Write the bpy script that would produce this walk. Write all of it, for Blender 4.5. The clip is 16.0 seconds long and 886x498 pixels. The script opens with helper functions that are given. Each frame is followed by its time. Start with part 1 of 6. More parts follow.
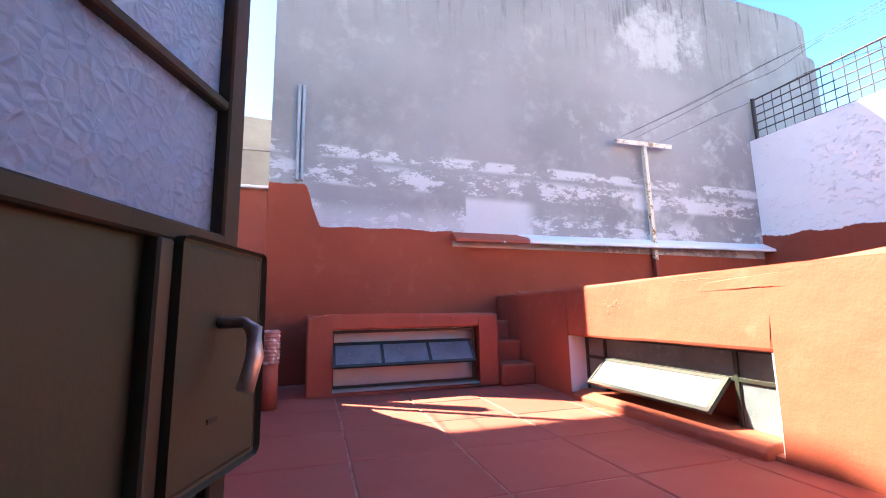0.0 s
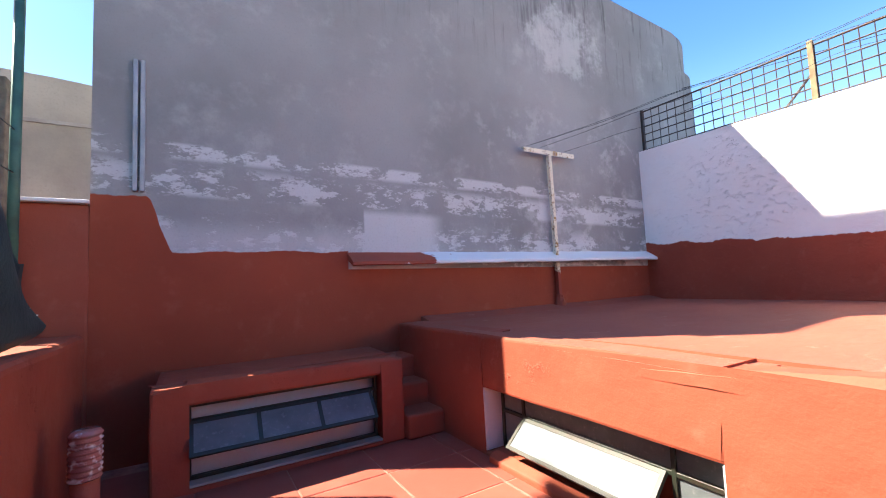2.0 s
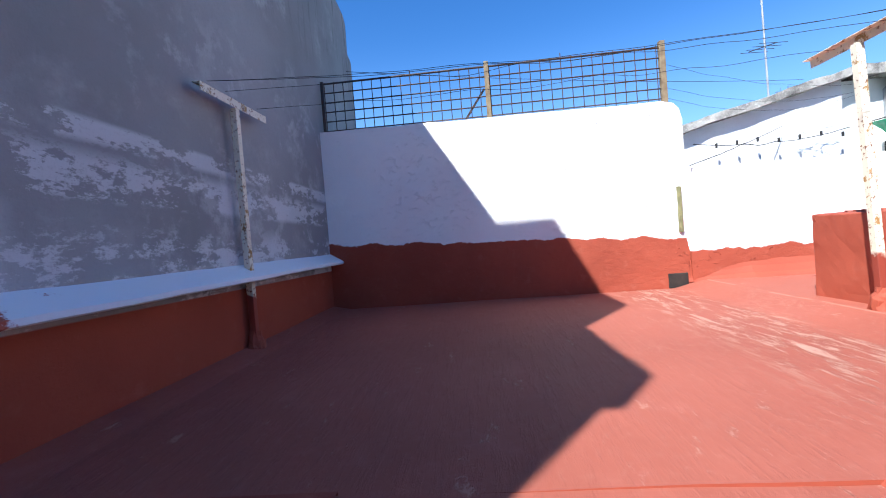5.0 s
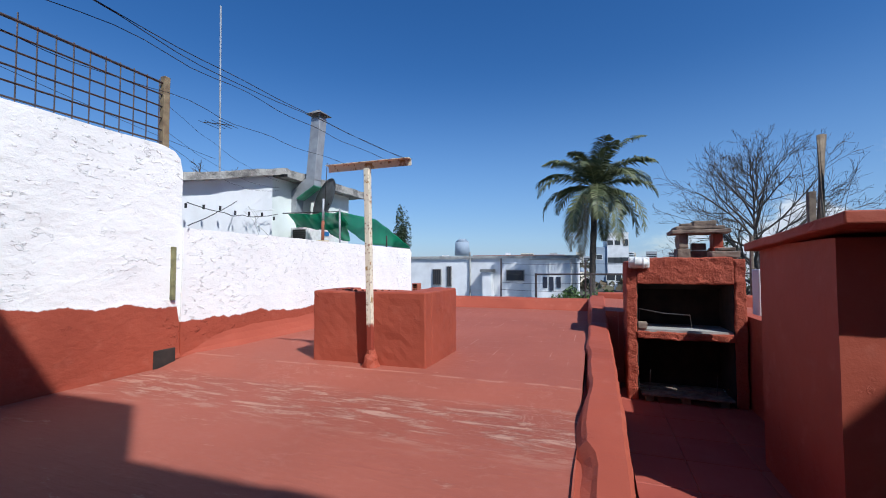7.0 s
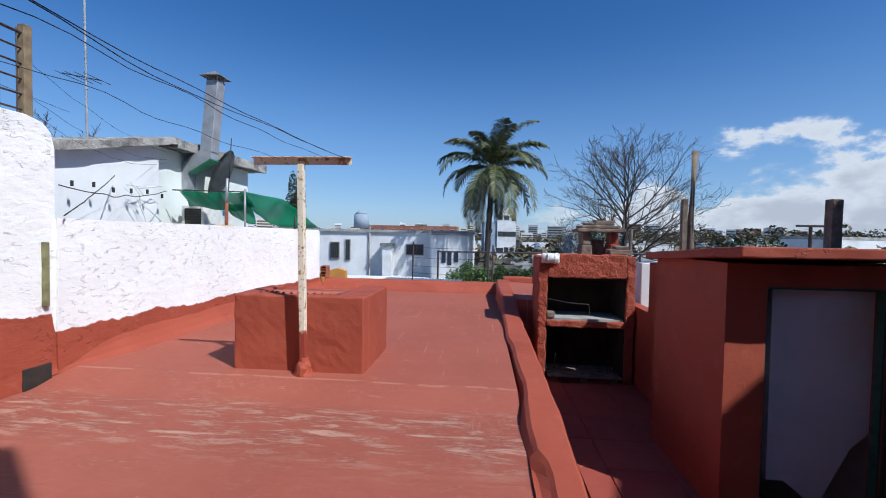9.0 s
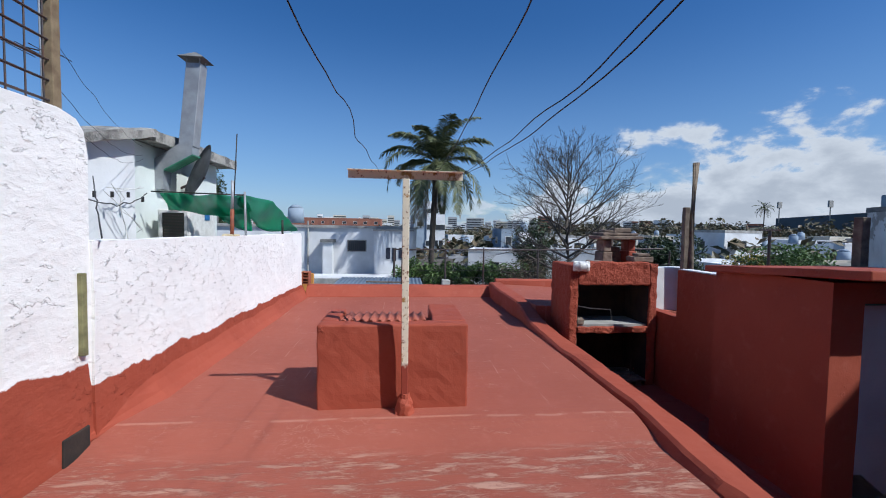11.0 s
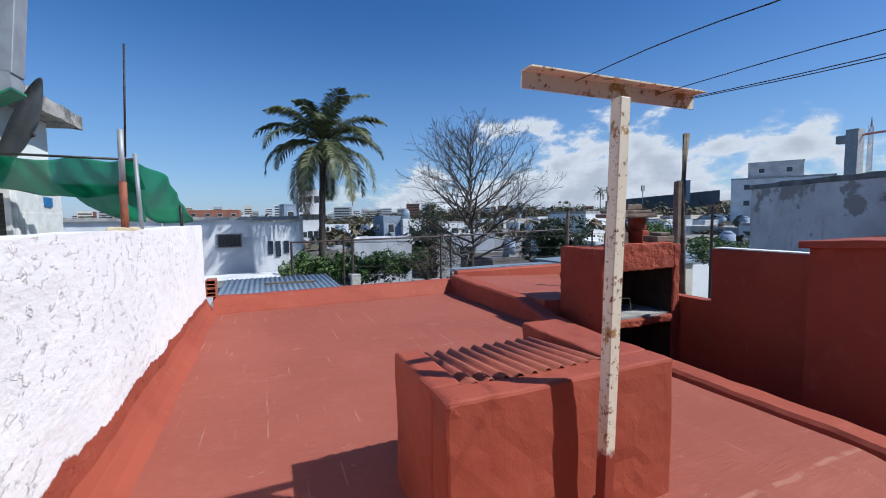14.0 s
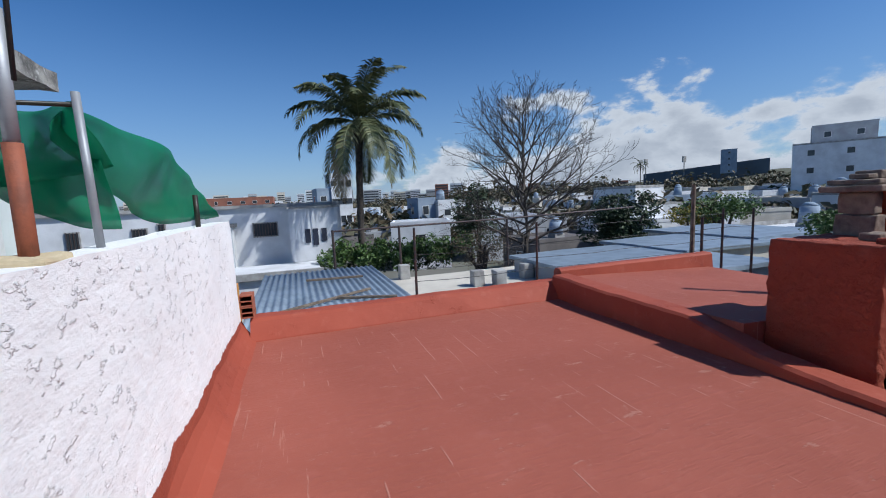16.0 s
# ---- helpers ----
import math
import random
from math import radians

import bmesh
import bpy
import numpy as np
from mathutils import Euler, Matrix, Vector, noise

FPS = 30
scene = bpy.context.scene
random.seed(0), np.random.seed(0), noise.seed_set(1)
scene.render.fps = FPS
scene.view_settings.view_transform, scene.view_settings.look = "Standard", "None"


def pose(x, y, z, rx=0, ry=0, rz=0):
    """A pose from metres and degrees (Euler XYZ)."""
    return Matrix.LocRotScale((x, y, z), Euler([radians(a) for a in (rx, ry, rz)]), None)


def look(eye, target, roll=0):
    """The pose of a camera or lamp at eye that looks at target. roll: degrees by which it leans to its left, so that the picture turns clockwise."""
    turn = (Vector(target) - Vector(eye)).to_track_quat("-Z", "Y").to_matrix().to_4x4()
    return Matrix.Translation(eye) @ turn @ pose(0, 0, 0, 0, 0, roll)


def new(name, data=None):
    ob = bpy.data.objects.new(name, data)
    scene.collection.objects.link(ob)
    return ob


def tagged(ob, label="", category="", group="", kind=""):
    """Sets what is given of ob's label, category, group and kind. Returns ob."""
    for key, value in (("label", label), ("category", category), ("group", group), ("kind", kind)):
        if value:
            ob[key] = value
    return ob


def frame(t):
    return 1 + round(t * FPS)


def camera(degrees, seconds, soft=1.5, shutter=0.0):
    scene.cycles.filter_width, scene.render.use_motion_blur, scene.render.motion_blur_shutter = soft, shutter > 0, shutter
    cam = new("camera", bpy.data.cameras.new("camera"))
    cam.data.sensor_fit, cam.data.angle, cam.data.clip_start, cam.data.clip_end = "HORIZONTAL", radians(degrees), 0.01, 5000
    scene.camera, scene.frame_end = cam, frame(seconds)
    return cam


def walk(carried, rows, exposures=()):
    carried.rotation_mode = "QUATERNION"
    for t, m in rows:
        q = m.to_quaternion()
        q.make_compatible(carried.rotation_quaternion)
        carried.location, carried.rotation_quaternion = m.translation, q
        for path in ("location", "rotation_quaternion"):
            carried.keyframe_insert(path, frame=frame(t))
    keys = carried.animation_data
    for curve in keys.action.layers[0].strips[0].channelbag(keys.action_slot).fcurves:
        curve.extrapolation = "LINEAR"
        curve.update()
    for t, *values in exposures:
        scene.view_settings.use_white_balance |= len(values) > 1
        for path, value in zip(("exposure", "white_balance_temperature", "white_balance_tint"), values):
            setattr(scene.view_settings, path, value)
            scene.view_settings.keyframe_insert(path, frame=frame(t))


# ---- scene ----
cam = camera(93.0, 16.0, 1.0)
PATH = [
    (0, (0.279, -0.126, 0.71), (0.847, 1.769, 1.003), -1.0),
    (0.5, (0.3, 0.018, 0.832), (1.073, 1.85, 1.052), 0.5),
    (1, (0.362, 0.164, 0.992), (1.324, 1.91, 1.153), -0.9),
    (1.5, (0.355, 0.264, 1.157), (1.368, 1.981, 1.314), -2.3),
    (2, (0.436, 0.394, 1.309), (1.461, 2.105, 1.461), -2.6),
    (2.5, (0.57, 0.64, 1.467), (1.302, 2.501, 1.488), -0.3),
    (3, (0.676, 0.935, 1.606), (1.711, 2.646, 1.619), 0.2),
    (3.2, (0.712, 1.099, 1.638), (1.981, 2.645, 1.65), -0.0),
    (5.3, (1.447, 2.654, 1.755), (3.446, 2.584, 1.73), -4.2),
    (5.5, (1.597, 2.744, 1.778), (3.578, 2.471, 1.775), -3.8),
    (6, (1.905, 3.007, 1.825), (3.699, 2.124, 1.815), -3.6),
    (6.5, (2.216, 3.192, 1.879), (3.522, 1.677, 1.885), -3.0),
    (7, (2.503, 3.296, 1.953), (3.183, 1.416, 2.031), -0.1),
    (7.5, (2.604, 3.424, 2.021), (3.263, 1.536, 2.009), -1.1),
    (8, (2.596, 3.463, 2.125), (2.978, 1.504, 2.003), -0.9),
    (8.5, (2.629, 3.443, 2.302), (2.867, 1.46, 2.207), 0.1),
    (8.7, (2.733, 3.417, 2.284), (2.955, 1.431, 2.221), 0.6),
    (10.8, (4.389, 3.123, 2.475), (4.24, 1.13, 2.401), 1.1),
    (11, (4.601, 3.105, 2.508), (4.413, 1.117, 2.412), 1.0),
    (11.5, (5.071, 3.045, 2.47), (4.806, 1.073, 2.269), 1.2),
    (12, (5.401, 2.789, 2.484), (4.903, 0.859, 2.32), -1.3),
    (12.5, (5.633, 2.426, 2.476), (4.9, 0.573, 2.307), -1.4),
    (13, (5.698, 1.984, 2.481), (4.697, 0.262, 2.3), -1.7),
    (13.5, (5.711, 1.517, 2.466), (4.653, -0.172, 2.296), -0.5),
    (14, (5.943, 1.036, 2.428), (5.161, -0.799, 2.277), -0.8),
    (14.5, (6.109, 0.581, 2.388), (5.699, -1.368, 2.203), -2.0),
    (15, (6.168, -0.038, 2.427), (5.852, -2.004, 2.231), -2.2),
    (15.5, (6.21, -0.669, 2.491), (5.737, -2.595, 2.233), -1.8),
    (16, (6.109, -1.148, 2.5), (5.464, -3.026, 2.26), -2.7),
]
EXPOSURES = [(0, 3.15, 7800, 10), (0.5, 2.95, 7800, 10), (1.0, 2.6, 7800, 10), (1.5, 2.3, 7800, 10), (2.0, 2.2, 7800, 10), (2.5, 2.85, 7800, 10), (3.2, 3.0, 7800, 10), (4.4, 1.7, 6200, 7),
             (5.3, 0.9, 5900, 8), (6.0, 0.4, 5900, 8), (6.5, 0.15, 5900, 8), (8.5, 0.15, 5900, 8), (11.5, 0.0, 5900, 8), (12.5, 0.15, 5900, 8), (13.3, 0.48, 5900, 8), (14.2, -0.02, 5900, 8), (15.0, -0.17, 5900, 8), (15.5, -0.13, 5900, 8), (16, -0.1, 5900, 8)]
walk(cam, [(t, look(eye, target, roll)) for t, eye, target, roll in PATH], EXPOSURES)

# ---- world, sun ----
SUN_DIR = Vector((0.76, -0.53, -1.0)).normalized()      # the way the light travels
elev = math.asin(-SUN_DIR.z)
azim = math.atan2(-SUN_DIR.x, -SUN_DIR.y)                # clockwise from +y
world = bpy.data.worlds.new("world")
scene.world = world
world.use_nodes = True
wt = world.node_tree
sky = wt.nodes.new("ShaderNodeTexSky")
sky.sky_type = "NISHITA"
sky.sun_disc = False
sky.sun_elevation = elev
sky.sun_rotation = azim
sky.air_density = 1.0
sky.dust_density = 0.4
sky.ozone_density = 2.0
wt.nodes["Background"].inputs[1].default_value = 0.10
sat = wt.nodes.new("ShaderNodeHueSaturation")      # clear, deep blue winter sky
sat.inputs["Saturation"].default_value = 1.34
sat.inputs["Hue"].default_value = 0.509
wt.links.new(sky.outputs[0], sat.inputs["Color"])
wt.links.new(sat.outputs[0], wt.nodes["Background"].inputs[0])
sun = new("sun", bpy.data.lights.new("sun", "SUN"))
sun.data.energy = 4.8
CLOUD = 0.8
sun.data.angle = radians(0.53)
sun.data.color = (1.0, 0.97, 0.92)
sun.matrix_world = look((0, 0, 30), Vector((0, 0, 30)) + SUN_DIR)


# ---- node helpers ----
class Mat:
    """A small wrapper that builds a procedural material."""

    def __init__(self, name, rough=0.8, metal=0.0, spec=0.4):
        self.m = bpy.data.materials.new(name)
        self.m.use_nodes = True
        self.t = self.m.node_tree
        self.b = self.t.nodes["Principled BSDF"]
        self.b.inputs["Roughness"].default_value = rough
        self.b.inputs["Metallic"].default_value = metal
        self.b.inputs["Specular IOR Level"].default_value = spec
        self.geo = self.t.nodes.new("ShaderNodeNewGeometry")
        self.tex = self.t.nodes.new("ShaderNodeTexCoord")
        self.pos = self.geo.outputs["Position"]
        self.obj = self.tex.outputs["Object"]
        self.xyz = None

    def put(self, sock, v):
        if hasattr(v, "is_output"):
            self.t.links.new(v, sock)
        elif isinstance(v, (tuple, list)) and len(v) == 3 and sock.type == "RGBA":
            sock.default_value = (*v, 1)
        else:
            sock.default_value = v

    def axis(self, i):
        if self.xyz is None:
            self.xyz = self.t.nodes.new("ShaderNodeSeparateXYZ")
            self.put(self.xyz.inputs[0], self.pos)
        return self.xyz.outputs[i]

    def scaled(self, vec, s):
        n = self.t.nodes.new("ShaderNodeVectorMath")
        n.operation = "MULTIPLY"
        self.put(n.inputs[0], vec)
        self.put(n.inputs[1], s)
        return n.outputs[0]

    def noise(self, scale, detail=4, vec=None, rough=0.55, dist=0.0):
        n = self.t.nodes.new("ShaderNodeTexNoise")
        n.inputs["Scale"].default_value = scale
        n.inputs["Detail"].default_value = detail
        n.inputs["Roughness"].default_value = rough
        n.inputs["Distortion"].default_value = dist
        self.put(n.inputs["Vector"], vec or self.pos)
        return n.outputs["Fac"]

    def voronoi(self, scale, vec=None, feature="F1"):
        n = self.t.nodes.new("ShaderNodeTexVoronoi")
        n.feature = feature
        n.inputs["Scale"].default_value = scale
        self.put(n.inputs["Vector"], vec or self.pos)
        return n.outputs["Distance"]

    def math(self, op, a, b=0.0, c=0.0, clamp=False):
        n = self.t.nodes.new("ShaderNodeMath")
        n.operation = op
        n.use_clamp = clamp
        for s, v in zip(n.inputs, (a, b, c)):
            self.put(s, v)
        return n.outputs[0]

    def step(self, v, a, b, smooth=True):
        n = self.t.nodes.new("ShaderNodeMapRange")
        n.interpolation_type = "SMOOTHSTEP" if smooth else "LINEAR"
        self.put(n.inputs["Value"], v)
        self.put(n.inputs["From Min"], a)
        self.put(n.inputs["From Max"], b)
        return n.outputs["Result"]

    def mix(self, f, a, b):
        n = self.t.nodes.new("ShaderNodeMix")
        n.data_type = "RGBA"
        self.put(n.inputs["Factor"], f)
        self.put(n.inputs["A"], a)
        self.put(n.inputs["B"], b)
        return n.outputs["Result"]

    def random(self):
        return self.t.nodes.new("ShaderNodeObjectInfo").outputs["Random"]

    def island(self):
        return self.geo.outputs["Random Per Island"]

    def color(self, v):
        self.put(self.b.inputs["Base Color"], v)
        return self

    def roughness(self, v):
        self.put(self.b.inputs["Roughness"], v)
        return self

    def bump(self, h, dist=0.01, strength=0.6):
        n = self.t.nodes.new("ShaderNodeBump")
        n.inputs["Distance"].default_value = dist
        n.inputs["Strength"].default_value = strength
        self.put(n.inputs["Height"], h)
        old = self.b.inputs["Normal"]
        if old.is_linked:
            self.put(n.inputs["Normal"], old.links[0].from_socket)
        self.put(old, n.outputs[0])
        return self


RED, RED2, RED3 = (0.345, 0.073, 0.039), (0.29, 0.058, 0.031), (0.41, 0.122, 0.078)


def red_colour(k):
    """Brick-red elastic roof paint, weathered at two scales."""
    c = k.mix(k.step(k.noise(1.1, 5), 0.35, 0.7), RED, RED2)
    c = k.mix(k.math("MULTIPLY", k.step(k.noise(6.0, 6), 0.55, 0.8), 0.5), c, RED3)
    return k.mix(k.math("MULTIPLY", k.step(k.noise(60, 3), 0.6, 0.8), 0.25), c, (0.2, 0.04, 0.024))


def simple(name, base, dark, scale=8.0, rough=0.7, metal=0.0, bump=0.004, fine=90.0, spec=0.4):
    k = Mat(name, rough, metal, spec)
    c = k.mix(k.step(k.noise(scale, 6), 0.3, 0.75), base, dark)
    c = k.mix(k.math("MULTIPLY", k.step(k.noise(fine, 4), 0.5, 0.8), 0.35), c, dark)
    k.color(c)
    if bump:
        k.bump(k.noise(fine * 0.6, 5), bump, 0.5)
    return k.m


def make_red_wall():
    k = Mat("red_wall_paint", 0.72, 0, 0.35)
    k.color(red_colour(k))
    k.bump(k.noise(3.2, 3), 0.03, 0.45)
    lumps = k.math("MULTIPLY", k.step(k.noise(9, 8, rough=0.66), 0.54, 0.64), k.step(k.noise(1.1, 3), 0.50, 0.62))
    k.bump(lumps, 0.009, 0.6)
    k.bump(k.noise(70, 4), 0.003, 0.5)
    return k.m


def make_rough_red():
    """The same red paint over coarse, lumpy masonry."""
    k = Mat("rough_red_masonry", 0.8, 0, 0.3)
    k.color(red_colour(k))
    k.bump(k.noise(9, 6, rough=0.65), 0.06, 0.7)
    k.bump(k.step(k.noise(24, 6, rough=0.7), 0.5, 0.65), 0.012, 0.6)
    k.bump(k.noise(80, 4), 0.004, 0.5)
    return k.m


def make_red_roof():
    k = Mat("red_roof_membrane", 0.7, 0, 0.22)
    c = k.mix(k.step(k.noise(0.8, 5), 0.3, 0.75), (0.345, 0.100, 0.066), (0.295, 0.083, 0.054))
    c = k.mix(k.math("MULTIPLY", k.step(k.noise(5, 6), 0.55, 0.75), 0.35), c, (0.40, 0.13, 0.095))
    # scuffed seams across the low strip
    wob = k.math("MULTIPLY_ADD", k.noise(1.3, 3), 0.25, k.axis(1))
    band = k.math("MULTIPLY", k.step(wob, 0.18, 0.34), k.step(wob, 1.25, 0.70))
    scuff = k.step(k.noise(6, 9, k.scaled(k.pos, (0.45, 2.2, 1.0)), 0.8, 0.4), 0.49, 0.60)
    c = k.mix(k.math("MULTIPLY", k.math("MULTIPLY", band, scuff), 0.72), c, (0.56, 0.34, 0.25))
    specks = k.step(k.noise(3.2, 9, k.scaled(k.pos, (0.9, 2.2, 1)), 0.8), 0.60, 0.64)
    c = k.mix(k.math("MULTIPLY", specks, 0.5), c, (0.52, 0.27, 0.2))
    # broken pale line along the crest of the ramp
    crest = k.math("ABSOLUTE", k.math("ADD", k.axis(1), k.math("MULTIPLY_ADD", k.noise(2.0, 4), 0.08, 0.22)))
    crest = k.math("MULTIPLY", k.step(crest, 0.022, 0.006), k.step(k.noise(5, 6), 0.42, 0.54))
    c = k.mix(k.math("MULTIPLY", crest, 0.3), c, (0.58, 0.33, 0.24))
    # long lap seams running along the deck
    lap = k.step(k.noise(1.0, 6, k.scaled(k.pos, (9.0, 0.35, 1)), 0.7), 0.655, 0.675)
    c = k.mix(k.math("MULTIPLY", k.math("MULTIPLY", lap, k.step(k.axis(1), 0.3, -0.2)), 0.45), c, (0.50, 0.24, 0.18))
    # bedded tile joints printing through, broken and faint
    row = k.math("PINGPONG", k.math("ADD", k.axis(0), k.math("MULTIPLY", k.noise(0.9, 2), 0.05)), 0.1)
    dash = k.math("MULTIPLY", k.step(row, 0.007, 0.003), k.step(k.noise(1.0, 5, k.scaled(k.pos, (8.0, 1.3, 1)), 0.65), 0.54, 0.60))
    dash = k.math("MULTIPLY", dash, k.step(k.axis(1), -0.9, -1.3))
    c = k.mix(k.math("MULTIPLY", dash, 0.6), c, (0.50, 0.25, 0.19))
    # creased skin on the low strip
    ridge = k.math("ABSOLUTE", k.math("SUBTRACT", k.noise(5.0, 5, k.scaled(k.pos, (0.9, 1.3, 1)), 0.6, 1.1), 0.5))
    crease = k.math("MULTIPLY", k.step(ridge, 0.014, 0.0), k.math("MULTIPLY", k.step(k.noise(1.6, 4), 0.50, 0.64), k.math("MULTIPLY", k.step(k.axis(1), -0.45, -0.15), k.step(k.axis(1), 2.0, 0.9))))
    c = k.mix(k.math("MULTIPLY", crease, 0.45), c, (0.55, 0.29, 0.22))
    # footworn dust
    c = k.mix(k.math("MULTIPLY", k.step(k.noise(22, 5), 0.5, 0.8), 0.2), c, (0.42, 0.17, 0.12))
    k.color(c)
    k.bump(k.step(k.noise(7, 8, k.scaled(k.pos, (0.45, 3.0, 1.0)), 0.7), 0.45, 0.65), 0.006, 0.4)
    k.bump(crease, 0.005, 0.4)
    k.bump(k.math("MULTIPLY", band, scuff), 0.004, 0.7)
    k.bump(specks, 0.003, 0.6)
    k.bump(dash, 0.004, 0.7)
    k.bump(k.noise(1.6, 4), 0.02, 0.35)
    k.bump(k.noise(45, 5), 0.002, 0.5)
    return k.m


def make_tile():
    k = Mat("red_patio_tile", 0.68, 0, 0.4)
    c = k.mix(k.random(), (0.33, 0.075, 0.048), (0.29, 0.06, 0.04))
    c = k.mix(k.math("MULTIPLY", k.step(k.noise(2.2, 6), 0.45, 0.75), 0.6), c, (0.37, 0.10, 0.07))
    c = k.mix(k.math("MULTIPLY", k.step(k.noise(40, 5), 0.5, 0.8), 0.2), c, (0.25, 0.055, 0.036))
    k.color(c)
    k.bump(k.noise(7, 5), 0.006, 0.4)
    k.bump(k.noise(60, 4), 0.0015, 0.5)
    return k.m


def make_joint():
    return simple("tile_joint", (0.46, 0.2, 0.15), (0.24, 0.06, 0.04), 9, 0.85)


def make_white_wall():
    """White lime paint over trowelled render, brick-red skirt with a ragged edge."""
    k = Mat("white_wall_paint", 0.8, 0, 0.3)
    white = k.mix(k.step(k.noise(0.9, 5), 0.35, 0.75), (0.89, 0.88, 0.855), (0.82, 0.81, 0.79))
    # faint grey flecks painted in for the small shadows of the relief
    fleck = k.step(k.noise(5.5, 8, k.scaled(k.pos, (1, 1.0, 2.2)), 0.7, 0.6), 0.63, 0.69)
    white = k.mix(k.math("MULTIPLY", fleck, 0.12), white, (0.62, 0.60, 0.58))
    y, z = k.axis(1), k.axis(2)
    rag = k.math("MULTIPLY_ADD", k.noise(1.7, 2), 0.16, k.math("MULTIPLY", k.noise(14, 4), 0.07))
    tall = k.math("MULTIPLY_ADD", y, 0.05, 1.53)
    low = k.math("MULTIPLY_ADD", y, 0.018, 1.345)
    line = k.math("ADD", rag, k.math("ADD", k.math("MULTIPLY", tall, k.step(y, -0.10, -0.06)),
                                     k.math("MULTIPLY", low, k.step(y, -0.06, -0.10))))
    f = k.step(k.math("SUBTRACT", line, z), 0.10, 0.115)
    k.color(k.mix(f, white, red_colour(k)))
    k.bump(k.noise(2.2, 3), 0.04, 0.5)
    worn = k.step(k.noise(1.4, 4), 0.42, 0.58)
    k.bump(k.noise(9, 9, k.scaled(k.pos, (1, 0.8, 1.3)), 0.62), 0.022, 0.6)
    k.bump(k.math("MULTIPLY", worn, k.step(k.noise(15, 7, k.scaled(k.pos, (1, 0.7, 1.3)), 0.62), 0.575, 0.63)), 0.012, 0.75)
    k.bump(k.noise(45, 7, rough=0.7), 0.004, 0.45)
    return k.m


def make_grey_wall():
    """Weathered grey render, worn white limewash bands, brick-red paint at its foot."""
    k = Mat("grey_render", 0.9, 0, 0.2)
    x, z = k.axis(0), k.axis(2)
    c = k.mix(k.step(k.noise(0.55, 6), 0.35, 0.7), (0.325, 0.318, 0.315), (0.24, 0.236, 0.234))
    c = k.mix(k.math("MULTIPLY", k.step(k.noise(2.3, 8, rough=0.65), 0.5, 0.72), 0.6), c, (0.42, 0.41, 0.40))
    # run-off streaks below the coping
    streak = k.step(k.noise(4.0, 6, k.scaled(k.pos, (2.4, 1, 0.22)), 0.65), 0.52, 0.66)
    up = k.step(z, 3.9, 5.4)
    c = k.mix(k.math("MULTIPLY", k.math("MULTIPLY", streak, up), 0.75), c, (0.12, 0.115, 0.115))
    # big pale patch near the coping
    dx, dz = k.math("SUBTRACT", x, 5.2), k.math("SUBTRACT", z, 4.75)
    r = k.math("ADD", k.math("MULTIPLY", k.math("MULTIPLY", dx, dx), 0.5), k.math("MULTIPLY", dz, dz))
    r = k.math("ADD", r, k.math("MULTIPLY", k.noise(2.6, 9, rough=0.72), 1.7))
    c = k.mix(k.math("MULTIPLY", k.step(r, 1.2, 0.85), 0.6), c, (0.54, 0.535, 0.52))
    mid = k.math("MULTIPLY", k.step(z, 3.9, 3.2), k.step(x, 2.8, 4.2))
    c = k.mix(k.math("MULTIPLY", k.math("MULTIPLY", k.step(k.noise(1.7, 8, rough=0.68), 0.53, 0.63), mid), 0.6), c, (0.50, 0.485, 0.475))
    # limewash: ragged bands below z 2.6
    t = k.math("ADD", z, k.math("MULTIPLY", x, 0.018))
    chips = k.noise(3.6, 10, k.scaled(k.pos, (0.6, 1, 1.2)), 0.74)
    b1 = k.math("MULTIPLY", k.step(t, 2.44, 2.5), k.step(t, 2.62, 2.58))
    b2 = k.math("MULTIPLY", k.step(t, 2.12, 2.18), k.step(t, 2.46, 2.34))
    foot = k.step(t, 2.1, 1.85)
    w = k.math("MULTIPLY", b1, k.step(chips, 0.49, 0.53))
    w = k.math("MAXIMUM", w, k.math("MULTIPLY", b2, k.step(k.math("ADD", chips, k.math("MULTIPLY", k.noise(1.1, 2), 0.12)), 0.55, 0.59)))
    w = k.math("MAXIMUM", w, k.math("MULTIPLY", foot, k.step(k.math("ADD", chips, k.math("MULTIPLY", foot, 0.06)), 0.545, 0.60)))
    patch = k.math("MULTIPLY", k.math("MULTIPLY", k.step(x, 1.98, 2.0), k.step(x, 3.0, 2.75)), k.step(t, 2.16, 2.06))
    w = k.math("MAXIMUM", w, patch)
    leftlow = k.math("MULTIPLY", k.math("MULTIPLY", k.step(x, 3.4, 2.4), k.step(t, 2.0, 1.75)), 0.65)
    w = k.math("MAXIMUM", w, leftlow)
    c = k.mix(k.math("MULTIPLY", w, 0.68), c, (0.68, 0.68, 0.69))
    c = k.mix(k.math("MULTIPLY", k.step(k.noise(45, 5), 0.5, 0.8), 0.25), c, (0.2, 0.19, 0.19))
    # red skirt, higher where the wall ends
    rag = k.math("MULTIPLY_ADD", k.noise(3.0, 5), 0.09, -0.045)
    edge = k.math("MULTIPLY_ADD", k.step(k.math("ADD", x, k.math("MULTIPLY", k.noise(2, 3), 0.1)), 0.34, 0.16), 0.46, 1.66)
    edge = k.math("ADD", edge, rag)
    f = k.step(k.math("SUBTRACT", edge, z), 0.0, 0.012)
    right = k.step(x, 1.8, 1.82)
    edge2 = k.math("MULTIPLY_ADD", x, -0.012, 1.50)
    f2 = k.step(k.math("SUBTRACT", edge2, z), 0.0, 0.012)
